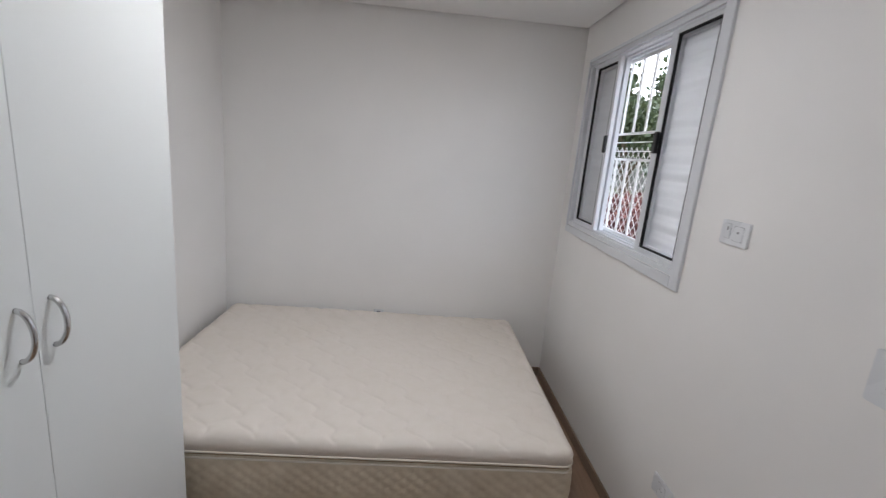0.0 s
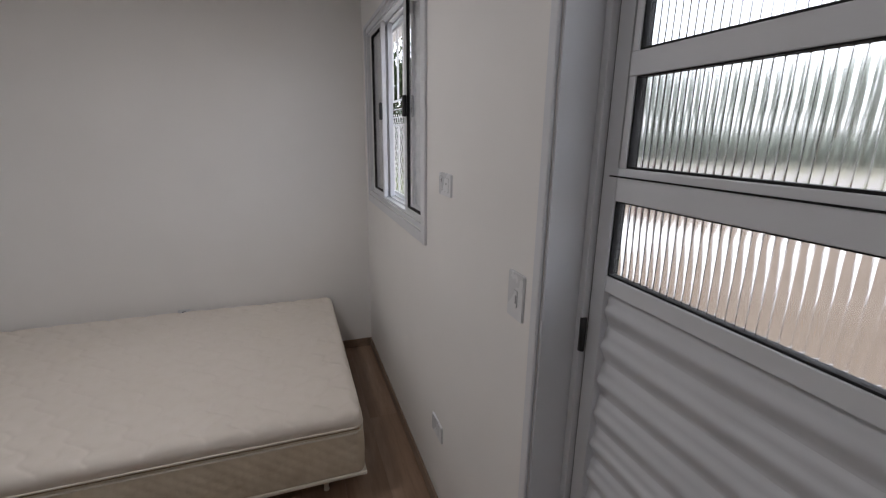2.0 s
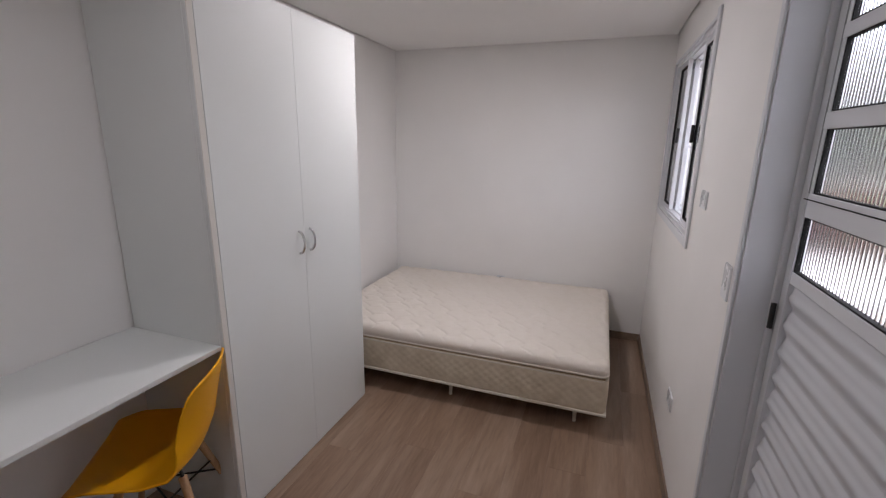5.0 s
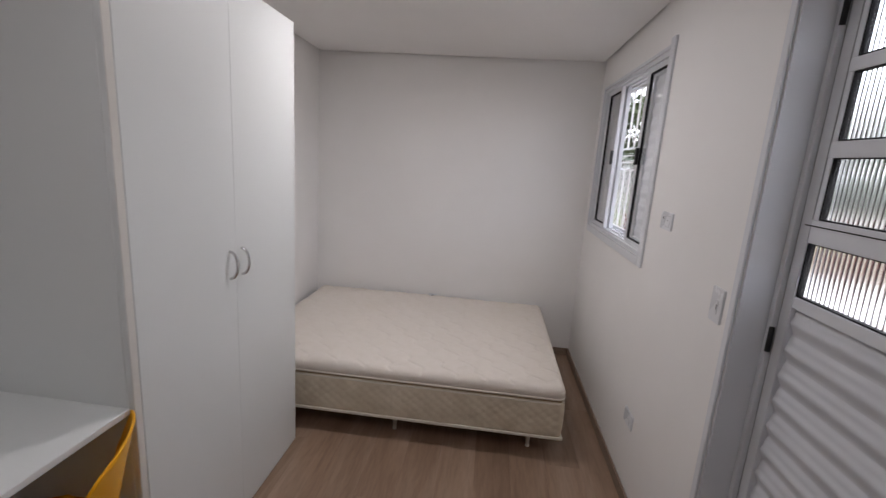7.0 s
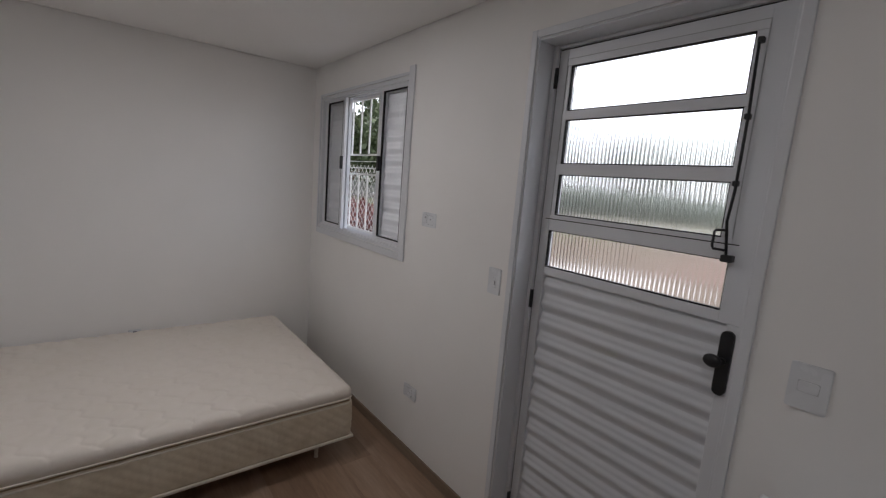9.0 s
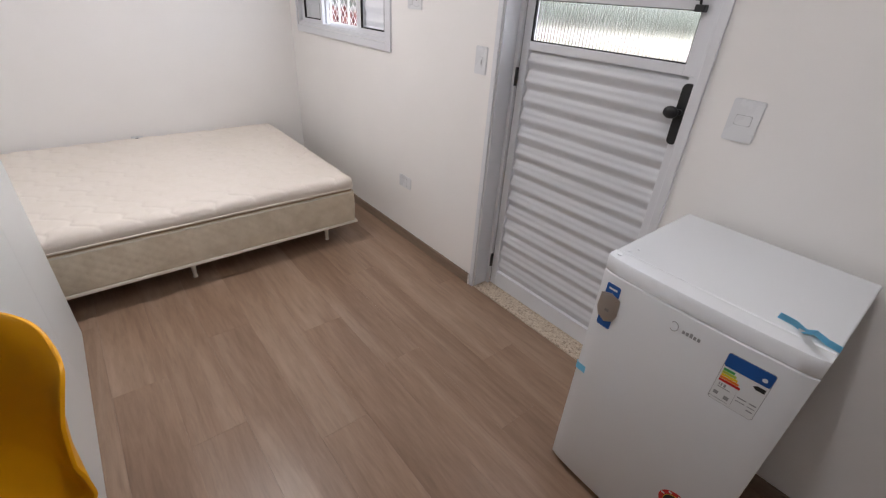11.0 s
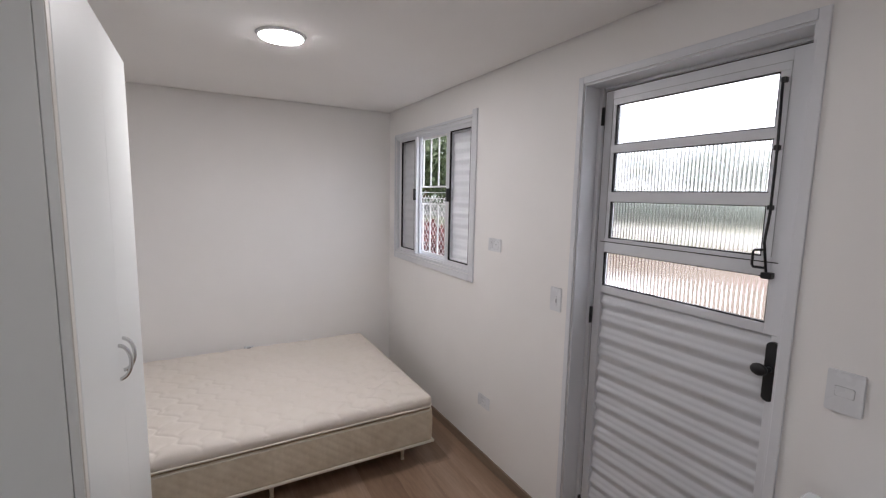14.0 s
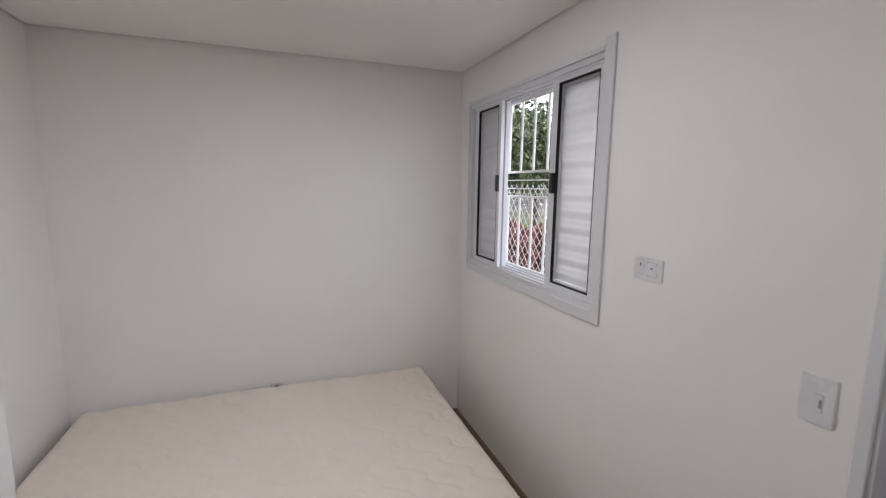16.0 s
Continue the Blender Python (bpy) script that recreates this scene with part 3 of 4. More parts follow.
def door_x(y):
    f = (y - (FY0 + FY1) / 2) / ((FY1 - FY0) / 2)
    return FX0 + 0.004 - 0.011 * (1 - f * f)


def sticker(outline, lift, tall=0.0005):
    """A thin sheet that follows the bow of the fridge door; outline in (y, z)."""
    bm = plate(outline, tall, "x", 0.0)
    for vv in bm.verts:
        vv.co.x = door_x(vv.co.y) - lift - (0 if vv.co.x > 0 else tall)
        vv.co.x -= fo[0]
        vv.co.y -= fo[1]
    return bm


def rect(y0, y1, z0, z1):
    n = 4
    return [(y0 + (y1 - y0) * i / n, z0) for i in range(n + 1)] + [(y1 + (y0 - y1) * i / n, z1) for i in range(n + 1)]


# energy label
en = part("energy_label", sticker(rounded(-0.3125, 0.70, 0.088, 0.134, 0.006), 0.0008), label_white, fridge, "white and blue energy efficiency label with coloured bars")
part("border", sticker(rounded(-0.3125, 0.70, 0.090, 0.136, 0.0065), 0.0004), label_grey, en)
part("header", sticker(rounded(-0.3125, 0.749, 0.088, 0.036, 0.005), 0.0016), label_blue, en)
for i, (m_, w_) in enumerate(((label_green, 0.022), (label_lime, 0.027), (label_yellow, 0.032), (label_orange, 0.037), (label_red, 0.042))):
    z_ = 0.723 - i * 0.0075
    part("bar", sticker(rect(-0.272 - w_, -0.272, z_ - 0.0032, z_ + 0.0032), 0.0016), m_, en)
part("grade_arrow", sticker([(-0.353, 0.7235), (-0.337, 0.7235), (-0.330, 0.718), (-0.337, 0.7125), (-0.353, 0.7125)], 0.0016), label_black, en)
part("seal_mark", sticker(rounded(-0.343, 0.745, 0.010, 0.010, 0.005), 0.0022), label_white, en)
for y_, z_, w_, h_ in ((-0.277, 0.681, 0.002, 0.008), (-0.2815, 0.681, 0.003, 0.008), (-0.288, 0.681, 0.004, 0.008), (-0.288, 0.6735, 0.026, 0.0016), (-0.312, 0.660, 0.0005, 0.044), (-0.2865, 0.6405, 0.040, 0.001), (-0.278, 0.655, 0.009, 0.009), (-0.300, 0.652, 0.010, 0.010), (-0.325, 0.672, 0.018, 0.003), (-0.325, 0.662, 0.018, 0.002),
                       (-0.346, 0.672, 0.014, 0.003), (-0.346, 0.662, 0.014, 0.002), (-0.346, 0.652, 0.012, 0.003)):
    part("print_mark", sticker(rect(y_ - w_ / 2, y_ + w_ / 2, z_ - h_ / 2, z_ + h_ / 2), 0.0014, 0.0004), label_grey, en)
# shield badge
badge = part("badge", sticker(rounded(0.014, 0.705, 0.040, 0.136, 0.006), 0.0008), label_blue, fridge, "blue badge with a silver shield")
part("shield", sticker([(0.042, 0.738), (0.014, 0.748), (-0.014, 0.738), (-0.016, 0.690), (-0.008, 0.668), (0.014, 0.656), (0.036, 0.668), (0.044, 0.690)], 0.002, 0.002), silver, badge, "silver foil shield")
part("print_mark", sticker(rect(0.002, 0.026, 0.757, 0.762), 0.0016), label_white, badge)
part("print_mark", sticker(rect(0.008, 0.020, 0.690, 0.698), 0.0048), label_grey, badge)
part("shield_rim", sticker([(0.036, 0.733), (0.014, 0.741), (-0.008, 0.733), (-0.010, 0.692), (-0.003, 0.673), (0.014, 0.663), (0.031, 0.673), (0.038, 0.692)], 0.0042, 0.0005), silver, badge)
# maker's mark: a ring and a bar, not lettered
lg = tube([(0.0 - 0.0, 0.0125 * math.cos(a) * 0.75, 0.0125 * math.sin(a)) for a in [radians(40 + 14 * i) for i in range(21)]], 0.0009, 6)
for vv in lg.verts:
    vv.co.x += door_x(-0.152) - 0.001 - fo[0]
    vv.co.y += -0.150 - fo[1]
    vv.co.z += 0.756
part("maker_mark", lg, label_grey, fridge)
for i in range(5):
    part("maker_mark", sticker(rect(-0.170 - 0.0085 * i - 0.006, -0.170 - 0.0085 * i, 0.7495, 0.7495 + (0.009, 0.009, 0.012, 0.009, 0.009)[i]), 0.0006), label_grey, fridge)
# round warning sticker
rs = part("round_sticker", sticker(rounded(-0.312, 0.252, 0.078, 0.078, 0.0389, 8), 0.0008), label_red, fridge, "round red-rimmed sticker with a yellow and black centre")
part("centre", sticker(rounded(-0.312, 0.252, 0.054, 0.054, 0.0269, 8), 0.0016), label_yellow, rs)
part("dark_half", sticker([(-0.312 + 0.026 * math.cos(radians(a)), 0.252 + 0.026 * math.sin(radians(a))) for a in range(-70, 111, 20)], 0.0024), label_black, rs)
for i in range(8):
    a = radians(20 + 40 * i)
    cy_, cz_ = -0.312 + 0.0335 * math.cos(a), 0.252 + 0.0335 * math.sin(a)
    part("print_mark", sticker(rounded(cy_, cz_, 0.009, 0.005, 0.002, 2), 0.0016), label_white, rs)
# blue transport tape
part("tape", sticker(rect(0.024, 0.055, 0.446, 0.470), 0.001), tape_blue, fridge, "strip of blue transport tape")
part("tape", local(0.992, 1.06, FY1 + 0.0005, FY1 + 0.0015, 0.446, 0.470, 0, fo), tape_blue, fridge, "strip of blue transport tape")
bm = bmesh.new()
cut = ((-0.30, 1.075, 0.0), (-0.33, 1.070, 0.001), (-0.352, 1.050, 0.004), (-0.366, 1.062, 0.006), (-0.39, 1.052, 0.002), (-0.413, 1.05, 0.0))
up = [(bm.verts.new((x_ - 0.014 - fo[0], y_ - fo[1], FH + 0.0008 + h_)), bm.verts.new((x_ + 0.014 - fo[0], y_ - fo[1], FH + 0.0008 + h_ * 0.6))) for y_, x_, h_ in cut]
for (a, b), (c, d) in zip(up, up[1:]):
    bm.faces.new((a, b, d, c))
bmesh.ops.solidify(bm, geom=bm.faces[:], thickness=0.0005)
part("tape", bm, tape_blue, fridge, "crumpled strip of blue transport tape")
bm = bmesh.new()
cut = ((1.052, -0.352, 0.0045), (1.03, -0.358, 0.004), (1.008, -0.375, 0.0035), (0.996, -0.392, 0.001))
up = [(bm.verts.new((x_ - fo[0], y_ + 0.012 - fo[1], FH + h_)), bm.verts.new((x_ - fo[0], y_ - 0.012 - fo[1], FH + h_ * 0.8))) for x_, y_, h_ in cut]
for (a, b), (c, d) in zip(up, up[1:]):
    bm.faces.new((a, b, d, c))
bmesh.ops.solidify(bm, geom=bm.faces[:], thickness=0.0005)
part("tape_backing", bm, label_white, fridge, "curled white end of the tape")
fridge.location = (1.090, -0.2095, 0)
fridge.scale = (1, 1.012, 0.992)


# ---- window ----
win = thing("window_1", (EAST, (WIN[0] + WIN[1]) / 2, WIN[2]), "white aluminium sliding window, half open, with louvred shutters and security grille", "window", kind="structure")
wo = (EAST, (WIN[0] + WIN[1]) / 2, WIN[2])


def wbox(x0, x1, y0, y1, z0, z1, bevel=0.0):
    return local(x0, x1, y0, y1, z0, z1, bevel, wo)


wy0, wy1, wz0, wz1 = WIN
for y0, y1, z0, z1 in ((wy0 - 0.052, wy0, wz0 - 0.044, wz1 + 0.046), (wy0, wy1, wz0 - 0.044, wz0), (wy0, wy1, wz1, wz1 + 0.018), (wy1, wy1 + 0.014, wz0 - 0.044, wz1 + 0.018)):
    part("architrave", wbox(EAST - 0.012, EAST - 0.0005, y0 + 0.0003, y1 - 0.0003, z0 + 0.0003, z1 - 0.0003, 0.003), aluminium, win)
part("window_sill", wbox(EAST, EAST + 0.135, wy0, wy1, wz0, wz0 + 0.022, 0.002), aluminium, win)
part("frame_head", wbox(EAST, EAST + 0.135, wy0, wy1, wz1 - 0.022, wz1, 0.002), aluminium, win)
part("frame_jamb", wbox(EAST, EAST + 0.135, wy0, wy0 + 0.012, wz0 + 0.022, wz1 - 0.022, 0.002), aluminium, win)
part("frame_jamb", wbox(EAST, EAST + 0.135, wy1 - 0.012, wy1, wz0 + 0.022, wz1 - 0.022, 0.002), aluminium, win)
for x_ in (0.012, 0.052, 0.088):
    part("track", wbox(EAST + x_, EAST + x_ + 0.004, wy0 + 0.012, wy1 - 0.012, wz0 + 0.022, wz0 + 0.031), aluminium, win)
    part("track", wbox(EAST + x_, EAST + x_ + 0.004, wy0 + 0.012, wy1 - 0.012, wz1 - 0.031, wz1 - 0.022), aluminium, win)


def leaf_frame(y0, y1, x, stile_a, stile_b, latch_y):
    """A sliding leaf: four aluminium members, black gasket, pane and latch."""
    z0, z1 = wz0 + 0.026, wz1 - 0.024
    lf = part("sliding_leaf", wbox(x, x + 0.022, y0, y0 + stile_a, z0, z1, 0.002), aluminium, win)
    part("stile", wbox(x, x + 0.022, y1 - stile_b, y1, z0, z1, 0.002), aluminium, lf)
    part("rail", wbox(x, x + 0.022, y0 + stile_a, y1 - stile_b, z0, z0 + 0.022, 0.002), aluminium, lf)
    part("rail", wbox(x, x + 0.022, y0 + stile_a, y1 - stile_b, z1 - 0.022, z1, 0.002), aluminium, lf)
    gy0, gy1, gz0, gz1 = y0 + stile_a, y1 - stile_b, z0 + 0.022, z1 - 0.022
    for a in ((gy0, gy0 + 0.005, gz0, gz1), (gy1 - 0.005, gy1, gz0, gz1), (gy0 + 0.005, gy1 - 0.005, gz0, gz0 + 0.006), (gy0 + 0.005, gy1 - 0.005, gz1 - 0.006, gz1)):
        part("gasket", wbox(x + 0.001, x + 0.016, *a), rubber, lf, "black rubber gasket")
    p = part("pane", wbox(x + 0.009, x + 0.013, gy0 + 0.001, gy1 - 0.001, gz0 + 0.001, gz1 - 0.001), glass, lf, "clear glass pane")
    p.visible_shadow = False
    lb = part("latch", wbox(x - 0.016, x + 0.0005, latch_y - 0.013, latch_y + 0.013, 1.582, 1.672, 0.005), black_plastic, lf, "black plastic sliding latch")
    return lf


leaf_frame(2.660, 2.985, EAST + 0.017, 0.030, 0.042, 2.672)
leaf_frame(1.852, 2.186, EAST + 0.017, 0.03, 0.044, 2.150)


def shutter(y0, y1, x):
    """A louvred shutter: frame and overlapping sloped slats."""
    z0, z1 = wz0 + 0.026, wz1 - 0.024
    sh = part("shutter", wbox(x, x + 0.024, y0, y0 + 0.03, z0, z1, 0.002), slat_paint, win, "pale grey louvred aluminium shutter")
    part("stile", wbox(x, x + 0.024, y1 - 0.03, y1, z0, z1, 0.002), slat_paint, sh)
    part("rail", wbox(x, x + 0.024, y0 + 0.03, y1 - 0.03, z0, z0 + 0.03, 0.002), slat_paint, sh)
    part("rail", wbox(x, x + 0.024, y0 + 0.03, y1 - 0.03, z1 - 0.03, z1, 0.002), slat_paint, sh)
    n = 12
    pitch = (z1 - z0 - 0.06) / n
    me = mesh_of("slat", wave_slat(pitch, y1 - y0 - 0.056, 0.0100, 0.0032, 0.022), slat_paint, True)
    for i in range(n):
        s = new("slat", me)
        s.parent = sh
        s.location = (x - wo[0], y0 + 0.028 - wo[1], z0 + 0.03 + i * pitch - wo[2])


shutter(2.676, 3.001, EAST + 0.056)
shutter(1.852, 2.196, EAST + 0.056)

# outside security grille and net, fixed in the reveal
grille = part("security_grille", wbox(EAST + 0.1205, EAST + 0.132, wy0 + 0.012, wy1 - 0.012, wz0 + 0.0225, wz0 + 0.038, 0.002), grille_paint, win, "white enamelled steel security grille")
part("rail", wbox(EAST + 0.1205, EAST + 0.132, wy0 + 0.012, wy1 - 0.012, wz1 - 0.038, wz1 - 0.0225, 0.002), grille_paint, grille)
for z_ in (1.556, 1.690):
    part("rail", wbox(EAST + 0.1205, EAST + 0.132, wy0 + 0.012, wy1 - 0.012, z_ - 0.006, z_ + 0.006, 0.002), grille_paint, grille)
y_ = wy0 + 0.03
while y_ < wy1 - 0.015:
    for z0_, z1_ in ((wz0 + 0.038, 1.55), (1.696, wz1 - 0.038)):
        part("bar", wbox(EAST + 0.121, EAST + 0.1315, y_ - 0.0065, y_ + 0.0065, z0_, z1_, 0.002), grille_paint, grille)
    y_ += 0.1265
for z_ in (1.60, 1.645):
    part("wire", rod((EAST + 0.127 - wo[0], wy0 + 0.012 - wo[1], z_ - wo[2]), (EAST + 0.127 - wo[0], wy1 - 0.012 - wo[1], z_ - wo[2]), 0.0025, 6), grille_paint, grille)
bm = bmesh.new()
nx0, nx1, nz0, nz1, cell = wy0 + 0.013, wy1 - 0.013, wz0 + 0.024, 1.62, 0.056
t_ = nx0 - (nz1 - nz0)
while t_ < nx1:
    for s in (1, -1):
        a0, a1 = (t_, nz0), (t_ + (nz1 - nz0) / 1.15, nz1)
        if s < 0:
            a0, a1 = (t_, nz1), (t_ + (nz1 - nz0) / 1.15, nz0)
        f0 = max(0.0, (nx0 - a0[0]) / (a1[0] - a0[0]))
        f1 = min(1.0, (nx1 - a0[0]) / (a1[0] - a0[0]))
        if f1 > f0:
            p = [(EAST + 0.1365 + 0.001 * s - wo[0], a0[0] + (a1[0] - a0[0]) * f - wo[1], a0[1] + (a1[1] - a0[1]) * f - wo[2]) for f in (f0, f1)]
            rod(p[0], p[1], 0.0017, 5, bm=bm)
    t_ += cell
tagged(part("net", bm, mesh_cord, grille, "white diamond mesh net"), kind="stuff")

# ---- entrance door ----
do = (EAST, (DOOR[0] + DOOR[1]) / 2, 0)
door = thing("door_1", do, "white aluminium entrance door with fluted glass panes above louvres, closed", "door", kind="structure")


def dbox(x0, x1, y0, y1, z0, z1, bevel=0.0):
    return local(x0, x1, y0, y1, z0, z1, bevel, do)


dy0, dy1, dz0, dz1 = DOOR
for y0, y1, z0, z1 in ((dy0 - 0.03, dy0, 0.0, dz1 + 0.03), (dy1, dy1 + 0.028, 0.0, dz1 + 0.03), (dy0, dy1, dz1, dz1 + 0.03)):
    part("architrave", dbox(EAST - 0.010, EAST - 0.0005, y0 + 0.0003, y1 - 0.0003, z0, z1 - 0.0003, 0.003), aluminium, door)
part("jamb", dbox(EAST, EAST + 0.15, dy0, dy0 + 0.008, 0.0065, dz1, 0.001), aluminium, door)
part("jamb", dbox(EAST, EAST + 0.15, dy1 - 0.008, dy1, 0.0065, dz1, 0.001), aluminium, door)
part("head", dbox(EAST, EAST + 0.15, dy0 + 0.008, dy1 - 0.008, dz1 - 0.008, dz1, 0.001), aluminium, door)
LX = EAST + 0.098
rng = random.Random(12)
bm = bmesh.new()
for y_, s_ in ((dy1 + 0.0275, 1),):
    pts = [(EAST - 0.003 - do[0], y_ + s_ * rng.uniform(-0.0005, 0.0035) - do[1], z_ * 0.03) for z_ in range(3, 70)]
    tube(pts, 0.0026, 6, 1.0, bm)
part("sealant_bead", bm, wall_paint, door, "uneven white sealant along the frame", True)
part("stop", dbox(LX - 0.014, LX + 0.05, dy1 - 0.028, dy1 - 0.0085, 0.0065, dz1 - 0.0085, 0.002), aluminium, door)
part("stop", dbox(LX - 0.004, LX + 0.05, dy0 + 0.0085, dy0 + 0.018, 0.0065, dz1 - 0.0085, 0.002), aluminium, door)
part("stop", dbox(LX - 0.004, LX + 0.05, dy0 + 0.018, dy1 - 0.028, dz1 - 0.020, dz1 - 0.0085, 0.002), aluminium, door)
ly0, ly1, lz0, lz1 = dy0 + 0.021, dy1 - 0.031, 0.011, dz1 - 0.0265
GY0, GY1 = 0.237, 0.888
leaf_ob = part("door_leaf", dbox(LX, LX + 0.034, GY1, ly1, lz0, lz1, 0.002), aluminium, door)
part("stile", dbox(LX, LX + 0.034, ly0, GY0, 1.207, lz1, 0.002), aluminium, leaf_ob)
part("stile", dbox(LX, LX + 0.034, ly0, GY0 - 0.024, lz0, 1.2068, 0.002), aluminium, leaf_ob)
PANES = ((1.853, 2.020, 0.268, 0.870), (1.653, 1.820, 0.268, 0.870), (1.452, 1.612, 0.268, 0.870), (1.240, 1.390, 0.237, 0.888))
for z0, z1 in ((lz0, 0.10), (1.207, 1.240), (1.390, 1.452), (1.612, 1.653), (1.820, 1.853), (2.020, lz1)):
    part("rail", dbox(LX + 0.001, LX + 0.033, GY0, GY1, z0, z1, 0.002), aluminium, leaf_ob)
# black strips stand in for the shaded gap between leaf and frame
part("seal", dbox(LX + 0.002, LX + 0.02, ly1, ly1 + 0.0025, lz0, lz1), rubber, door, "black strip standing in for the shaded gap round the leaf")
part("seal", dbox(LX + 0.002, LX + 0.02, ly0, ly1, lz1, lz1 + 0.003), rubber, door, "black strip standing in for the shaded gap round the leaf")
part("sash_joint", dbox(LX - 0.0005, LX + 0.003, GY0, GY1, 2.0445, 2.046), gap_grey, leaf_ob)
for y_ in (GY0 + 0.0003, GY1 - 0.0015):
    part("sash_joint", dbox(LX - 0.0005, LX + 0.003, y_, y_ + 0.0015, 1.4525, 2.0445), gap_grey, leaf_ob)
part("rail_groove", dbox(LX - 0.0005, LX + 0.003, GY0 - 0.02, GY1 + 0.02, 1.4345, 1.4375), rubber, leaf_ob)
for z0, z1, p0, p1 in PANES:
    for y0, y1 in ((GY0, p0), (p1, GY1)):
        if y1 - y0 > 0.01:
            part("sash_stile", dbox(LX + 0.002, LX + 0.032, y0 + 0.0004, y1, z0, z1, 0.002), aluminium, leaf_ob)
    for a in ((p1 - 0.0035, p1, z0, z1), (p0, p0 + 0.003, z0, z1), (p0 + 0.003, p1 - 0.0035, z0, z0 + 0.004), (p0 + 0.003, p1 - 0.0035, z1 - 0.0025, z1)):
        part("gasket", dbox(LX + 0.004, LX + 0.022, *a), rubber, leaf_ob, "black rubber gasket")
    # pane with rounded flutes on its outer face
    bm = bmesh.new()
    y0, y1 = p0 + 0.002, p1 - 0.002
    flutes, seg = 42, 8
    fr, bk = [], []
    for i in range(flutes * seg + 1):
        y = y0 + (y1 - y0) * i / (flutes * seg)
        ph = (i % seg) / seg
        d = 0.0017 * (1 - (2 * ph - 1) ** 2)
        fr.append((bm.verts.new((LX + 0.011 - do[0], y - do[1], z0 + 0.001)), bm.verts.new((LX + 0.011 - do[0], y - do[1], z1 - 0.001))))
        bk.append((bm.verts.new((LX + 0.014 + d - do[0], y - do[1], z0 + 0.001)), bm.verts.new((LX + 0.014 + d - do[0], y - do[1], z1 - 0.001))))
    for i in range(flutes * seg):
        bm.faces.new((fr[i][0], fr[i][1], fr[i + 1][1], fr[i + 1][0]))
        bm.faces.new((bk[i][0], bk[i + 1][0], bk[i + 1][1], bk[i][1]))
        bm.faces.new((fr[i][0], fr[i + 1][0], bk[i + 1][0], bk[i][0]))
        bm.faces.new((fr[i][1], bk[i][1], bk[i + 1][1], fr[i + 1][1]))
    for e in (0, -1):
        bm.faces.new((fr[e][0], bk[e][0], bk[e][1], fr[e][1]))
    bmesh.ops.recalc_face_normals(bm, faces=bm.faces)
    p = part("pane", bm, fluted, leaf_ob, "fluted glass pane")
    p.visible_shadow = False
# louvred lower panel of waved slats
n = 14
pitch = (1.207 - 0.10) / n
me = mesh_of("slat", wave_slat(pitch, GY1 - GY0 + 0.034, 0.0108, 0.0062, 0.028), door_slat, True)
for i in range(n):
    s = new("slat", me)
    s.parent = leaf_ob
    s.location = (LX + 0.002 - do[0], GY0 - 0.029 - do[1], 0.10 + i * pitch)
# black lock plate, knob and keyhole
hp = part("lock_plate", plate(rounded(0.201 - do[1], 1.092, 0.035, 0.194, 0.0165), 0.012, "x", LX - 0.0125 - do[0]), black_plastic, door, "black rounded lock plate")
bm = rod((LX - 0.034 - do[0], 0.203 - do[1], 1.100), (LX - 0.008 - do[0], 0.203 - do[1], 1.100), 0.010, 16)
bmesh.ops.create_uvsphere(bm, u_segments=18, v_segments=12, radius=0.5, matrix=Matrix.LocRotScale((LX - 0.040 - do[0], 0.220 - do[1], 1.100), None, (0.026, 0.050, 0.040)))
part("knob", bm, black_plastic, hp, "black oval knob", True)
part("keyhole", rod((LX - 0.0105 - do[0], 0.203 - do[1], 1.056), (LX - 0.008 - do[0], 0.203 - do[1], 1.056), 0.006, 14), silver, hp, "steel key cylinder")
# tilting-pane operating bar
bar = part("operating_bar", tube([(LX - 0.012 - do[0], 0.254 - do[1], 1.995), (LX - 0.014 - do[0], 0.248 - do[1], 1.80), (LX - 0.016 - do[0], 0.247 - do[1], 1.59), (LX - 0.020 - do[0], 0.252 - do[1], 1.50), (LX - 0.016 - do[0], 0.240 - do[1], 1.40)], 0.0042, 8), black_plastic, door, "thin black operating bar of the tilting panes", True)
for z_ in (1.990, 1.790, 1.607):
    part("pivot", dbox(LX - 0.018, LX + 0.001, 0.243, 0.258, z_ - 0.008, z_ + 0.008, 0.003), black_plastic, bar)
part("catch", dbox(LX - 0.026, LX + 0.001, 0.222, 0.252, 1.385, 1.405, 0.003), black_plastic, bar)
part("pull_loop", tube([(LX - 0.02 - do[0], 0.252 - do[1], 1.475), (LX - 0.03 - do[0], 0.272 - do[1], 1.474), (LX - 0.032 - do[0], 0.275 - do[1], 1.468), (LX - 0.032 - do[0], 0.275 - do[1], 1.428), (LX - 0.03 - do[0], 0.272 - do[1], 1.42), (LX - 0.018 - do[0], 0.246 - do[1], 1.418)], 0.004, 8), black_plastic, bar, "", True)
for z_ in (1.978, 1.096, 0.159):
    bm = rod((LX - 0.010 - do[0], dy1 - 0.0295 - do[1], z_ - 0.038), (LX - 0.010 - do[0], dy1 - 0.0295 - do[1], z_ + 0.038), 0.007, 12)
    part("hinge", bm, black_plastic, door, "black barrel hinge", True)


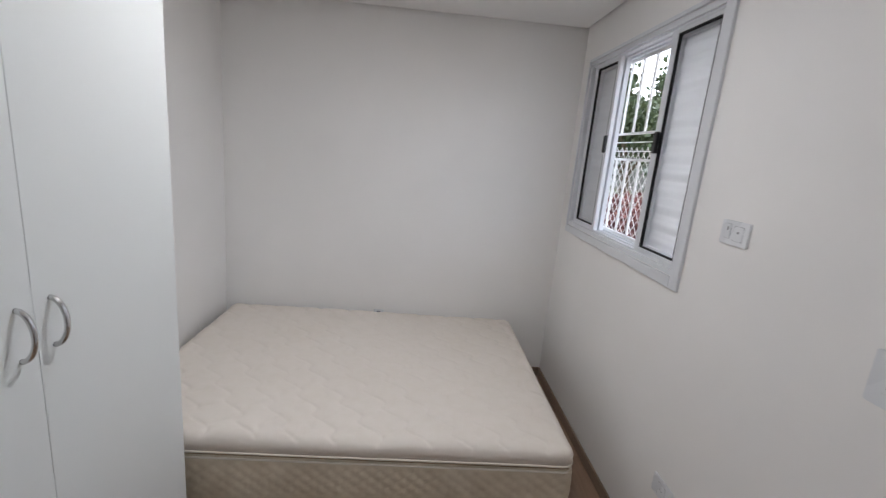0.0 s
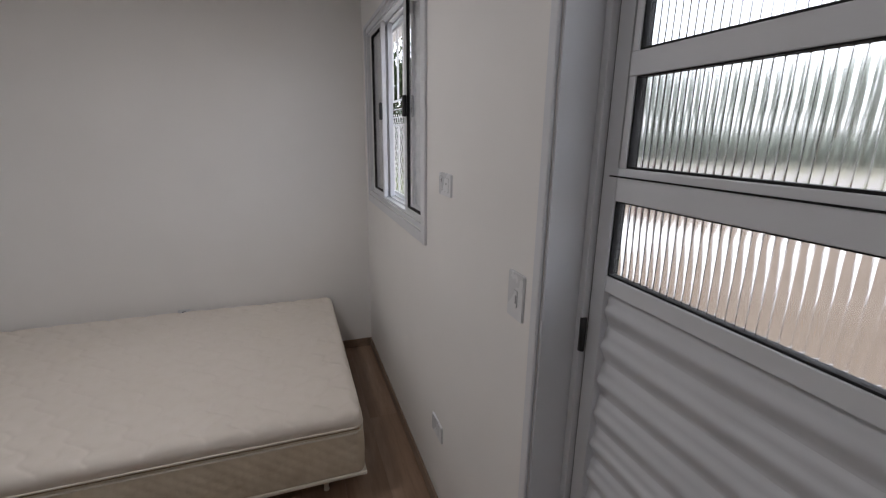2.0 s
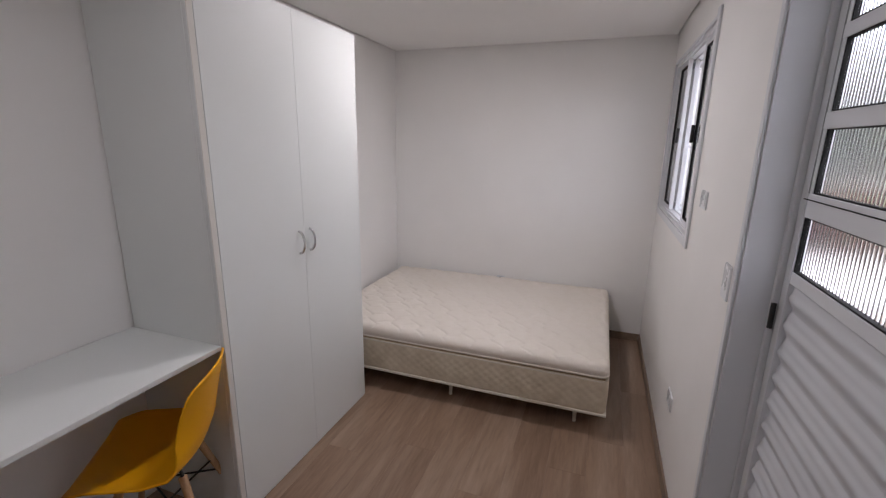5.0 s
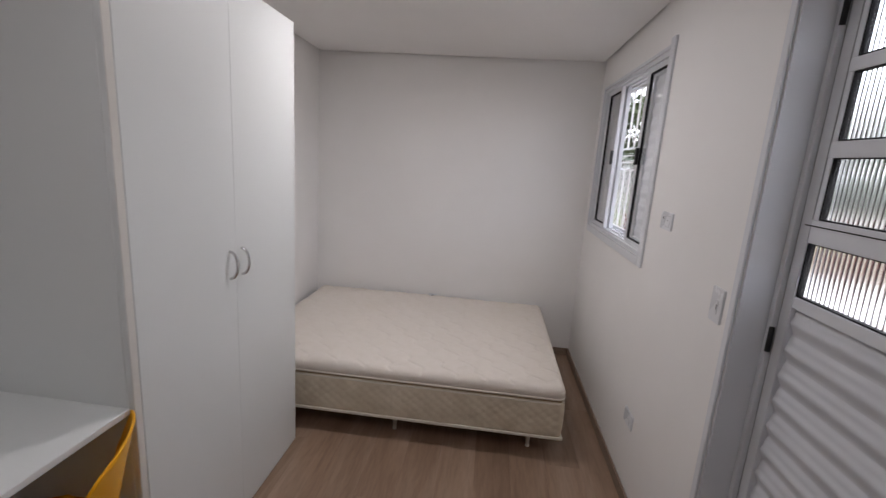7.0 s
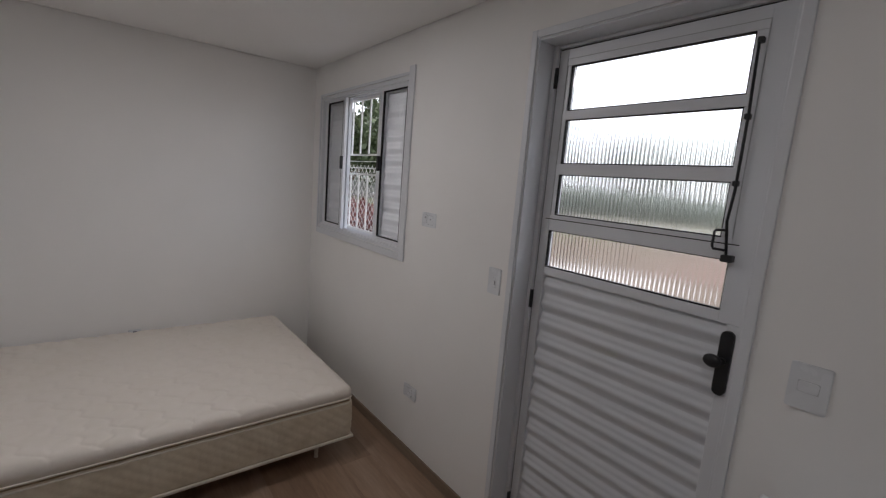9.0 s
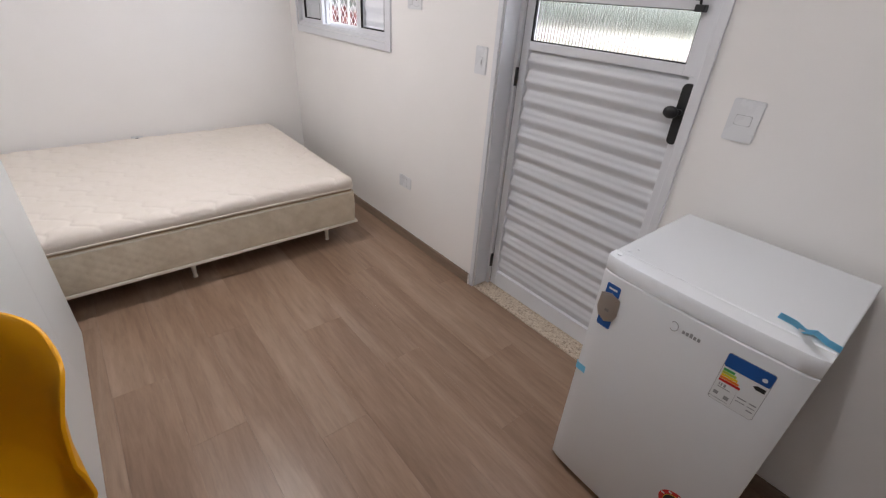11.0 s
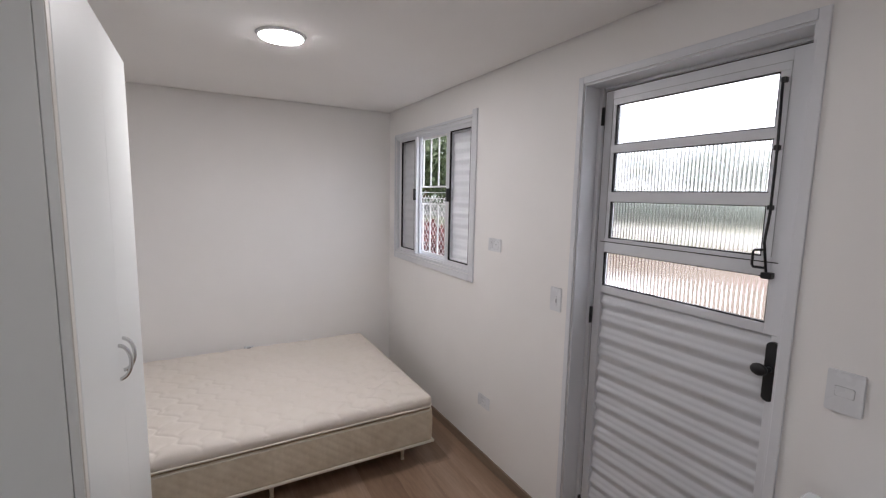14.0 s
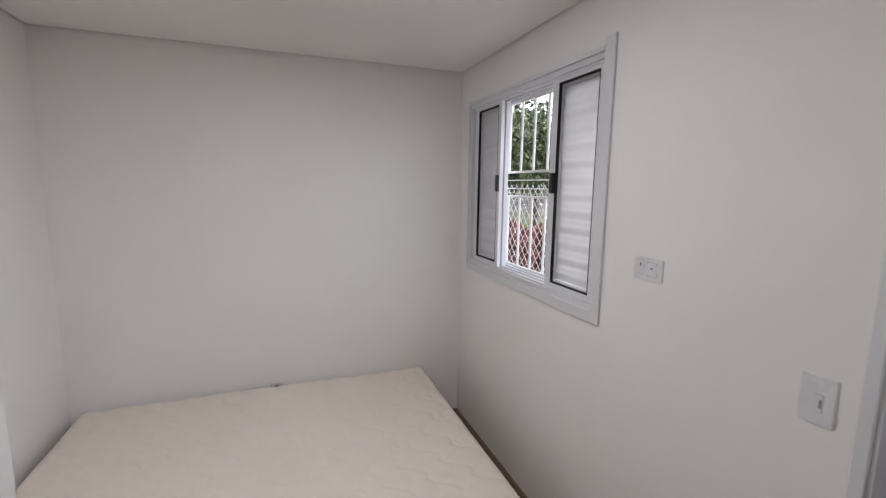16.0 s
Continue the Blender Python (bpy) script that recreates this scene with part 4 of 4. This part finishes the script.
# ---- wall plates ----
def wall_plate(y, z, w, h, label, marks, category="switch"):
    pl = thing("wall_switch" if category == "switch" else "wall_socket", (EAST, y, z), label, category)
    part("cover", plate(rounded(0, 0, w, h, 0.006), 0.006, "x", -0.0065, bevel=0.002), plate_plastic, pl)
    for name, my, mz, mw, mh, mat_, deep in marks:
        if name in ("rocker", "socket_face"):
            part("gap", plate(rounded(my, mz, mw + 0.0022, mh + 0.0022, 0.003, 3), 0.003, "x", -0.0068), gap_grey, pl)
        part(name, plate(rounded(my, mz, mw, mh, min(mw, mh) * 0.2, 3), 0.003, "x", -0.0065 - deep), mat_, pl)
    return pl


wall_plate(1.567, 1.350, 0.118, 0.074, "white double wall plate with switch and socket, beside the window",
           (("rocker", 0.028, 0.004, 0.024, 0.044, plate_plastic, 0.0015), ("rocker", -0.018, 0.0, 0.040, 0.044, plate_plastic, 0.0012), ("socket_hole", -0.018, 0.004, 0.010, 0.006, label_grey, 0.0016),
            ("socket_hole", 0.028, 0.012, 0.004, 0.012, slot_dark, 0.0018)), "socket")
wall_plate(1.062, 1.146, 0.072, 0.114, "white upright light switch plate beside the door",
           (("rocker", -0.004, -0.006, 0.016, 0.040, plate_plastic, 0.002), ("socket_hole", -0.008, -0.006, 0.006, 0.020, label_grey, 0.0026)))
wall_plate(1.626, 0.385, 0.118, 0.074, "white low wall socket plate above the skirting",
           (("socket_face", 0.0, 0.0, 0.044, 0.044, plate_plastic, 0.0012), ("socket_hole", 0.006, 0.0, 0.004, 0.004, label_grey, 0.0018), ("socket_hole", -0.006, 0.0, 0.004, 0.004, label_grey, 0.0018)), "socket")
wall_plate(-0.010, 1.131, 0.080, 0.114, "white light switch plate above the fridge", (("rocker", 0.0, 0.002, 0.040, 0.026, plate_plastic, 0.0024),))

bs = thing("wall_socket", (0.205, NORTH, 0.388), "small grey-white socket plate half hidden behind the mattress", "socket")
part("cover", box(-0.034, 0.034, -0.009, -0.0005, -0.037, 0.037, 0.003), plate_plastic, bs)
part("socket_hole", box(-0.012, 0.012, -0.0105, -0.0085, 0.012, 0.026, 0.001), label_grey, bs)

# ---- ceiling lamp ----
lamp = thing("ceiling_lamp", (0.262, 1.69, HIGH), "round flush white LED ceiling panel, switched on", "lamp", "ceiling lamps")
bm = bmesh.new()
bmesh.ops.create_cone(bm, cap_ends=True, segments=48, radius1=0.100, radius2=0.108, depth=0.010, matrix=Matrix.Translation((0, 0, -0.0052)))
part("rim", bm, plate_plastic, lamp, "", True)
bm = bmesh.new()
bmesh.ops.create_cone(bm, cap_ends=True, segments=48, radius1=0.092, radius2=0.094, depth=0.003, matrix=Matrix.Translation((0, 0, -0.0119)))
part("diffuser", bm, lamp_glow, lamp, "glowing white diffuser")

# unseen second panel, added and scaled down to light the room's south half
copy_thing(lamp, Matrix.LocRotScale((0.262, -0.15, HIGH), None, (0.71, 0.71, 1)))

# ---- outside ----
GZ = -0.12
bm = bmesh.new()
bmesh.ops.create_grid(bm, x_segments=2, y_segments=2, size=400, matrix=Matrix.Translation((0, 0, GZ - 0.06)))
tagged(part("ground", bm, dry_ground), "dry tan earth and straw-coloured grass outside", "ground", kind="structure")
structure("pavement", box(EAST + THICK + 0.001, 3.1, -8, 12, GZ - 0.055, GZ, 0.01), concrete, "pale concrete path along the outer wall", "pavement")
structure("pavement_pad", box(3.101, 8.2, 4.4, 6.6, GZ - 0.055, GZ + 0.05, 0.01), whitewash, "raised whitewashed concrete slab in the yard", "pavement")
structure("pavement_terracotta", box(10.5, 16.5, -14, 3.6, GZ - 0.055, GZ - 0.03, 0.01), terracotta, "worn terracotta paving in the yard", "pavement")
structure("road", box(18, 25, -60, 60, GZ - 0.058, GZ - 0.04), concrete, "pale grey road beyond the yard", "road")
structure("lawn", box(-6, 17.5, 10.4, 60, GZ - 0.055, GZ - 0.02), lawn_green, "strip of mown green lawn", "ground")
structure("verge", box(25.001, 120, -120, 120, GZ - 0.058, GZ - 0.045), hazed_grass, "rough grass beyond the road, its colour paled for haze", "ground")
structure("eave", box(EAST + THICK + 0.001, EAST + THICK + 0.55, 1.2, 7, 2.47, 2.55, 0.01), render_wall, "white painted eave over the window", "eave")


# ---- vegetation ----
def add_leaf(verts, faces, c, size, d, rng):
    """One folded leaf as two quads' worth of triangles."""
    d = Vector(d).normalized()
    s = d.orthogonal().normalized()
    s.rotate(Matrix.Rotation(rng.uniform(0, 6.28), 3, d))
    i = len(verts)
    w = size * rng.uniform(0.28, 0.4)
    c = Vector(c)
    verts += [c, c + d * size * 0.5 + s * w, c + d * size, c + d * size * 0.5 - s * w]
    faces += [(i, i + 1, i + 2), (i, i + 2, i + 3)]


def foliage(name, verts, faces, material, parent):
    me = bpy.data.meshes.new(name)
    me.from_pydata([tuple(v_) for v_ in verts], [], faces)
    me.materials.append(material)
    ob = new(name, me)
    if parent is not None:
        ob.parent = parent
    return ob


def tree(x, y, height, spread, seed, label, leaves=5200, droop=0.5, leaf_len=0.24):
    rng = random.Random(seed)
    tr = thing("tree", (x, y, GZ - 0.05), label, "tree", "trees beyond the yard")
    bm = bmesh.new()
    top = height * 0.55
    lean = (rng.uniform(-0.3, 0.3), rng.uniform(-0.3, 0.3))
    pts = [(lean[0] * f * f, lean[1] * f * f, top * f) for f in (0, 0.15, 0.35, 0.6, 0.85, 1)]
    for (a, b), r in zip(zip(pts, pts[1:]), (1, 0.85, 0.72, 0.6, 0.45)):
        rod(a, b, 0.16 * r * height / 7, 9, 0.145 * r * height / 7, bm)
    tips = []
    for i in range(13):
        a = 2 * math.pi * i / 13 + rng.uniform(-0.3, 0.3)
        z0 = top * rng.uniform(0.5, 1.0)
        ln = spread * rng.uniform(0.55, 1.0)
        b = Vector((lean[0], lean[1], z0))
        e = b + Vector((math.cos(a) * ln, math.sin(a) * ln, height * rng.uniform(0.08, 0.45)))
        m_ = b.lerp(e, 0.5) + Vector((0, 0, 0.25))
        rod(b, m_, 0.05, 6, 0.035, bm)
        rod(m_, e, 0.035, 6, 0.012, bm)
        tips += [m_.lerp(e, f) for f in (0.2, 0.6, 1.0)]
    part("trunk", bm, bark, tr, "", True)
    vs, fs = [], []
    per = leaves // len(tips)
    for c in tips:
        rad = spread * rng.uniform(0.22, 0.42)
        for _ in range(per):
            u = Vector((rng.gauss(0, 1), rng.gauss(0, 1), rng.gauss(0, 0.8)))
            p = c + u.normalized() * rad * rng.random() ** 0.45
            add_leaf(vs, fs, p, leaf_len * rng.uniform(0.7, 1.4), (rng.gauss(0, 0.6), rng.gauss(0, 0.6), -droop + rng.gauss(0, 0.5)), rng)
    # trees past x = 20 take the leaves with haze in their colour
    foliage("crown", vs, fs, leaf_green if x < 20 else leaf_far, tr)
    return tr


for i, (x, y, h, s) in enumerate(((7.2, 14.5, 4.7, 2.2), (11.0, 17.5, 5.4, 2.6), (5.0, 21.0, 6.6, 3.0), (29, 20, 7.0, 3.2), (31, 11.0, 6.2, 3.2), (30, 3.0, 5.2, 3.0), (32, -6, 4.8, 3.0), (30, -15, 5.2, 3.4), (12.5, 26, 9.5, 3.6), (30, 29, 8, 3.6))):
    tree(x, y, h, s, 11 + i, "leafy green tree with drooping foliage beyond the yard", 9500 if i < 3 else 3400, 0.9, 0.15 if i < 3 else 0.34)


def shrub(x, y, w, h, seed):
    rng = random.Random(seed)
    sh = thing("shrub", (x, y, GZ - 0.06), "bushy red-leaved garden shrub outside the window", "shrub", "red shrubs outside the window")
    bm = bmesh.new()
    for i in range(9):
        a = rng.uniform(0, 6.28)
        rod((0.06 * math.cos(a), 0.06 * math.sin(a), 0), (w * 0.35 * math.cos(a), w * 0.35 * math.sin(a), h * rng.uniform(0.6, 0.9)), 0.013, 6, 0.005, bm)
    part("stems", bm, bark, sh)
    vs, fs = [], []
    for _ in range(1500):
        u = Vector((rng.gauss(0, 1), rng.gauss(0, 1), rng.gauss(0, 1))).normalized()
        rr = rng.random() ** 0.3 * (0.86 + 0.24 * noise.noise(u * 2.3 + Vector((seed, 0, 0))))
        p = Vector((u.x * w * 0.5 * rr, u.y * w * 0.5 * rr, h * 0.56 + u.z * h * 0.45 * rr))
        add_leaf(vs, fs, p, rng.uniform(0.07, 0.13), u + Vector((rng.gauss(0, 0.5), rng.gauss(0, 0.5), rng.gauss(0, 0.5) + 0.2)), rng)
    foliage("leaves", vs, fs, leaf_red, sh)


rng = random.Random(5)
for i in range(12):
    shrub(4.1 + 0.95 * (i % 4) + rng.uniform(-0.15, 0.15), 7.4 + 0.95 * (i // 4) + rng.uniform(-0.2, 0.2), rng.uniform(0.9, 1.15), rng.uniform(0.95, 1.2), 40 + i)

# a far belt of bushes and low trees
rng = random.Random(8)
vs, fs = [], []
for i in range(150):
    a = radians(-25 + 125 * i / 150)
    far = rng.uniform(36, 44)
    c = Vector((far * math.cos(a), far * math.sin(a), 0))
    tall = rng.uniform(1.0, 2.0) + (2.2 if a > 0.75 else 0)
    for _ in range(110):
        p = c + Vector((rng.gauss(0, 1.0), rng.gauss(0, 1.0), tall * rng.random() ** 0.8))
        add_leaf(vs, fs, p, rng.uniform(0.45, 0.9), (rng.gauss(0, 1), rng.gauss(0, 1), rng.gauss(0, 0.7)), rng)
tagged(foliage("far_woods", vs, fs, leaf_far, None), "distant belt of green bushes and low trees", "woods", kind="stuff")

# far chain-link fence beyond the lawn
fence = thing("fence", (9.0, 19.0, GZ), "grey steel fence with crossed wire beyond the lawn", "fence")
for i in range(10):
    part("post", rod((-5 + i * 1.5, 0, -0.05), (-5 + i * 1.5, 0, 1.5), 0.03, 8), steel_grey, fence)
bm = bmesh.new()
for i in range(-12, 110):
    for s in (1, -1):
        x0 = -5.2 + i * 0.13
        rod((x0, 0.01 * s, 0.05 if s > 0 else 1.45), (x0 + 1.3, 0.01 * s, 1.45 if s > 0 else 0.05), 0.013, 4, bm=bm)
tagged(part("wire", bm, steel_grey, fence), kind="stuff")

# ---- floor of vinyl planks ----
slab = tagged(part("floor", box(WEST - 0.01, EAST + 0.01, SOUTH - 0.01, NORTH + 0.01, -0.13, -0.0045), skirting_wood), "taupe wood-look vinyl plank floor", "floor", kind="structure")
PW, PL = 0.184, 1.22
rng = random.Random(3)
meshes = {}


def plank(x0, x1, y0, y1):
    key = (round(x1 - x0, 3), round(y1 - y0, 3))
    if key not in meshes:
        g = 0.00012
        meshes[key] = mesh_of("plank", box(g, x1 - x0 - g, g, y1 - y0 - g, -0.004, 0.0, 0.0004, 1), floor_wood)
    ob = new("plank", meshes[key])
    ob.parent = slab
    ob.location = (x0, y0, 0)


x = WEST
i = 0
while x < EAST - 0.01:
    x1 = min(x + PW, EAST)
    y = SOUTH - [0.12, 0.75, 0.40, 1.0][i % 4] - 0.05 * (i % 3)
    while y < NORTH - 0.01:
        y0, y1 = max(y, SOUTH), min(y + PL, NORTH)
        if y1 - y0 > 0.02:
            plank(x, x1, y0, y1)
        y += PL
    x = x1
    i += 1
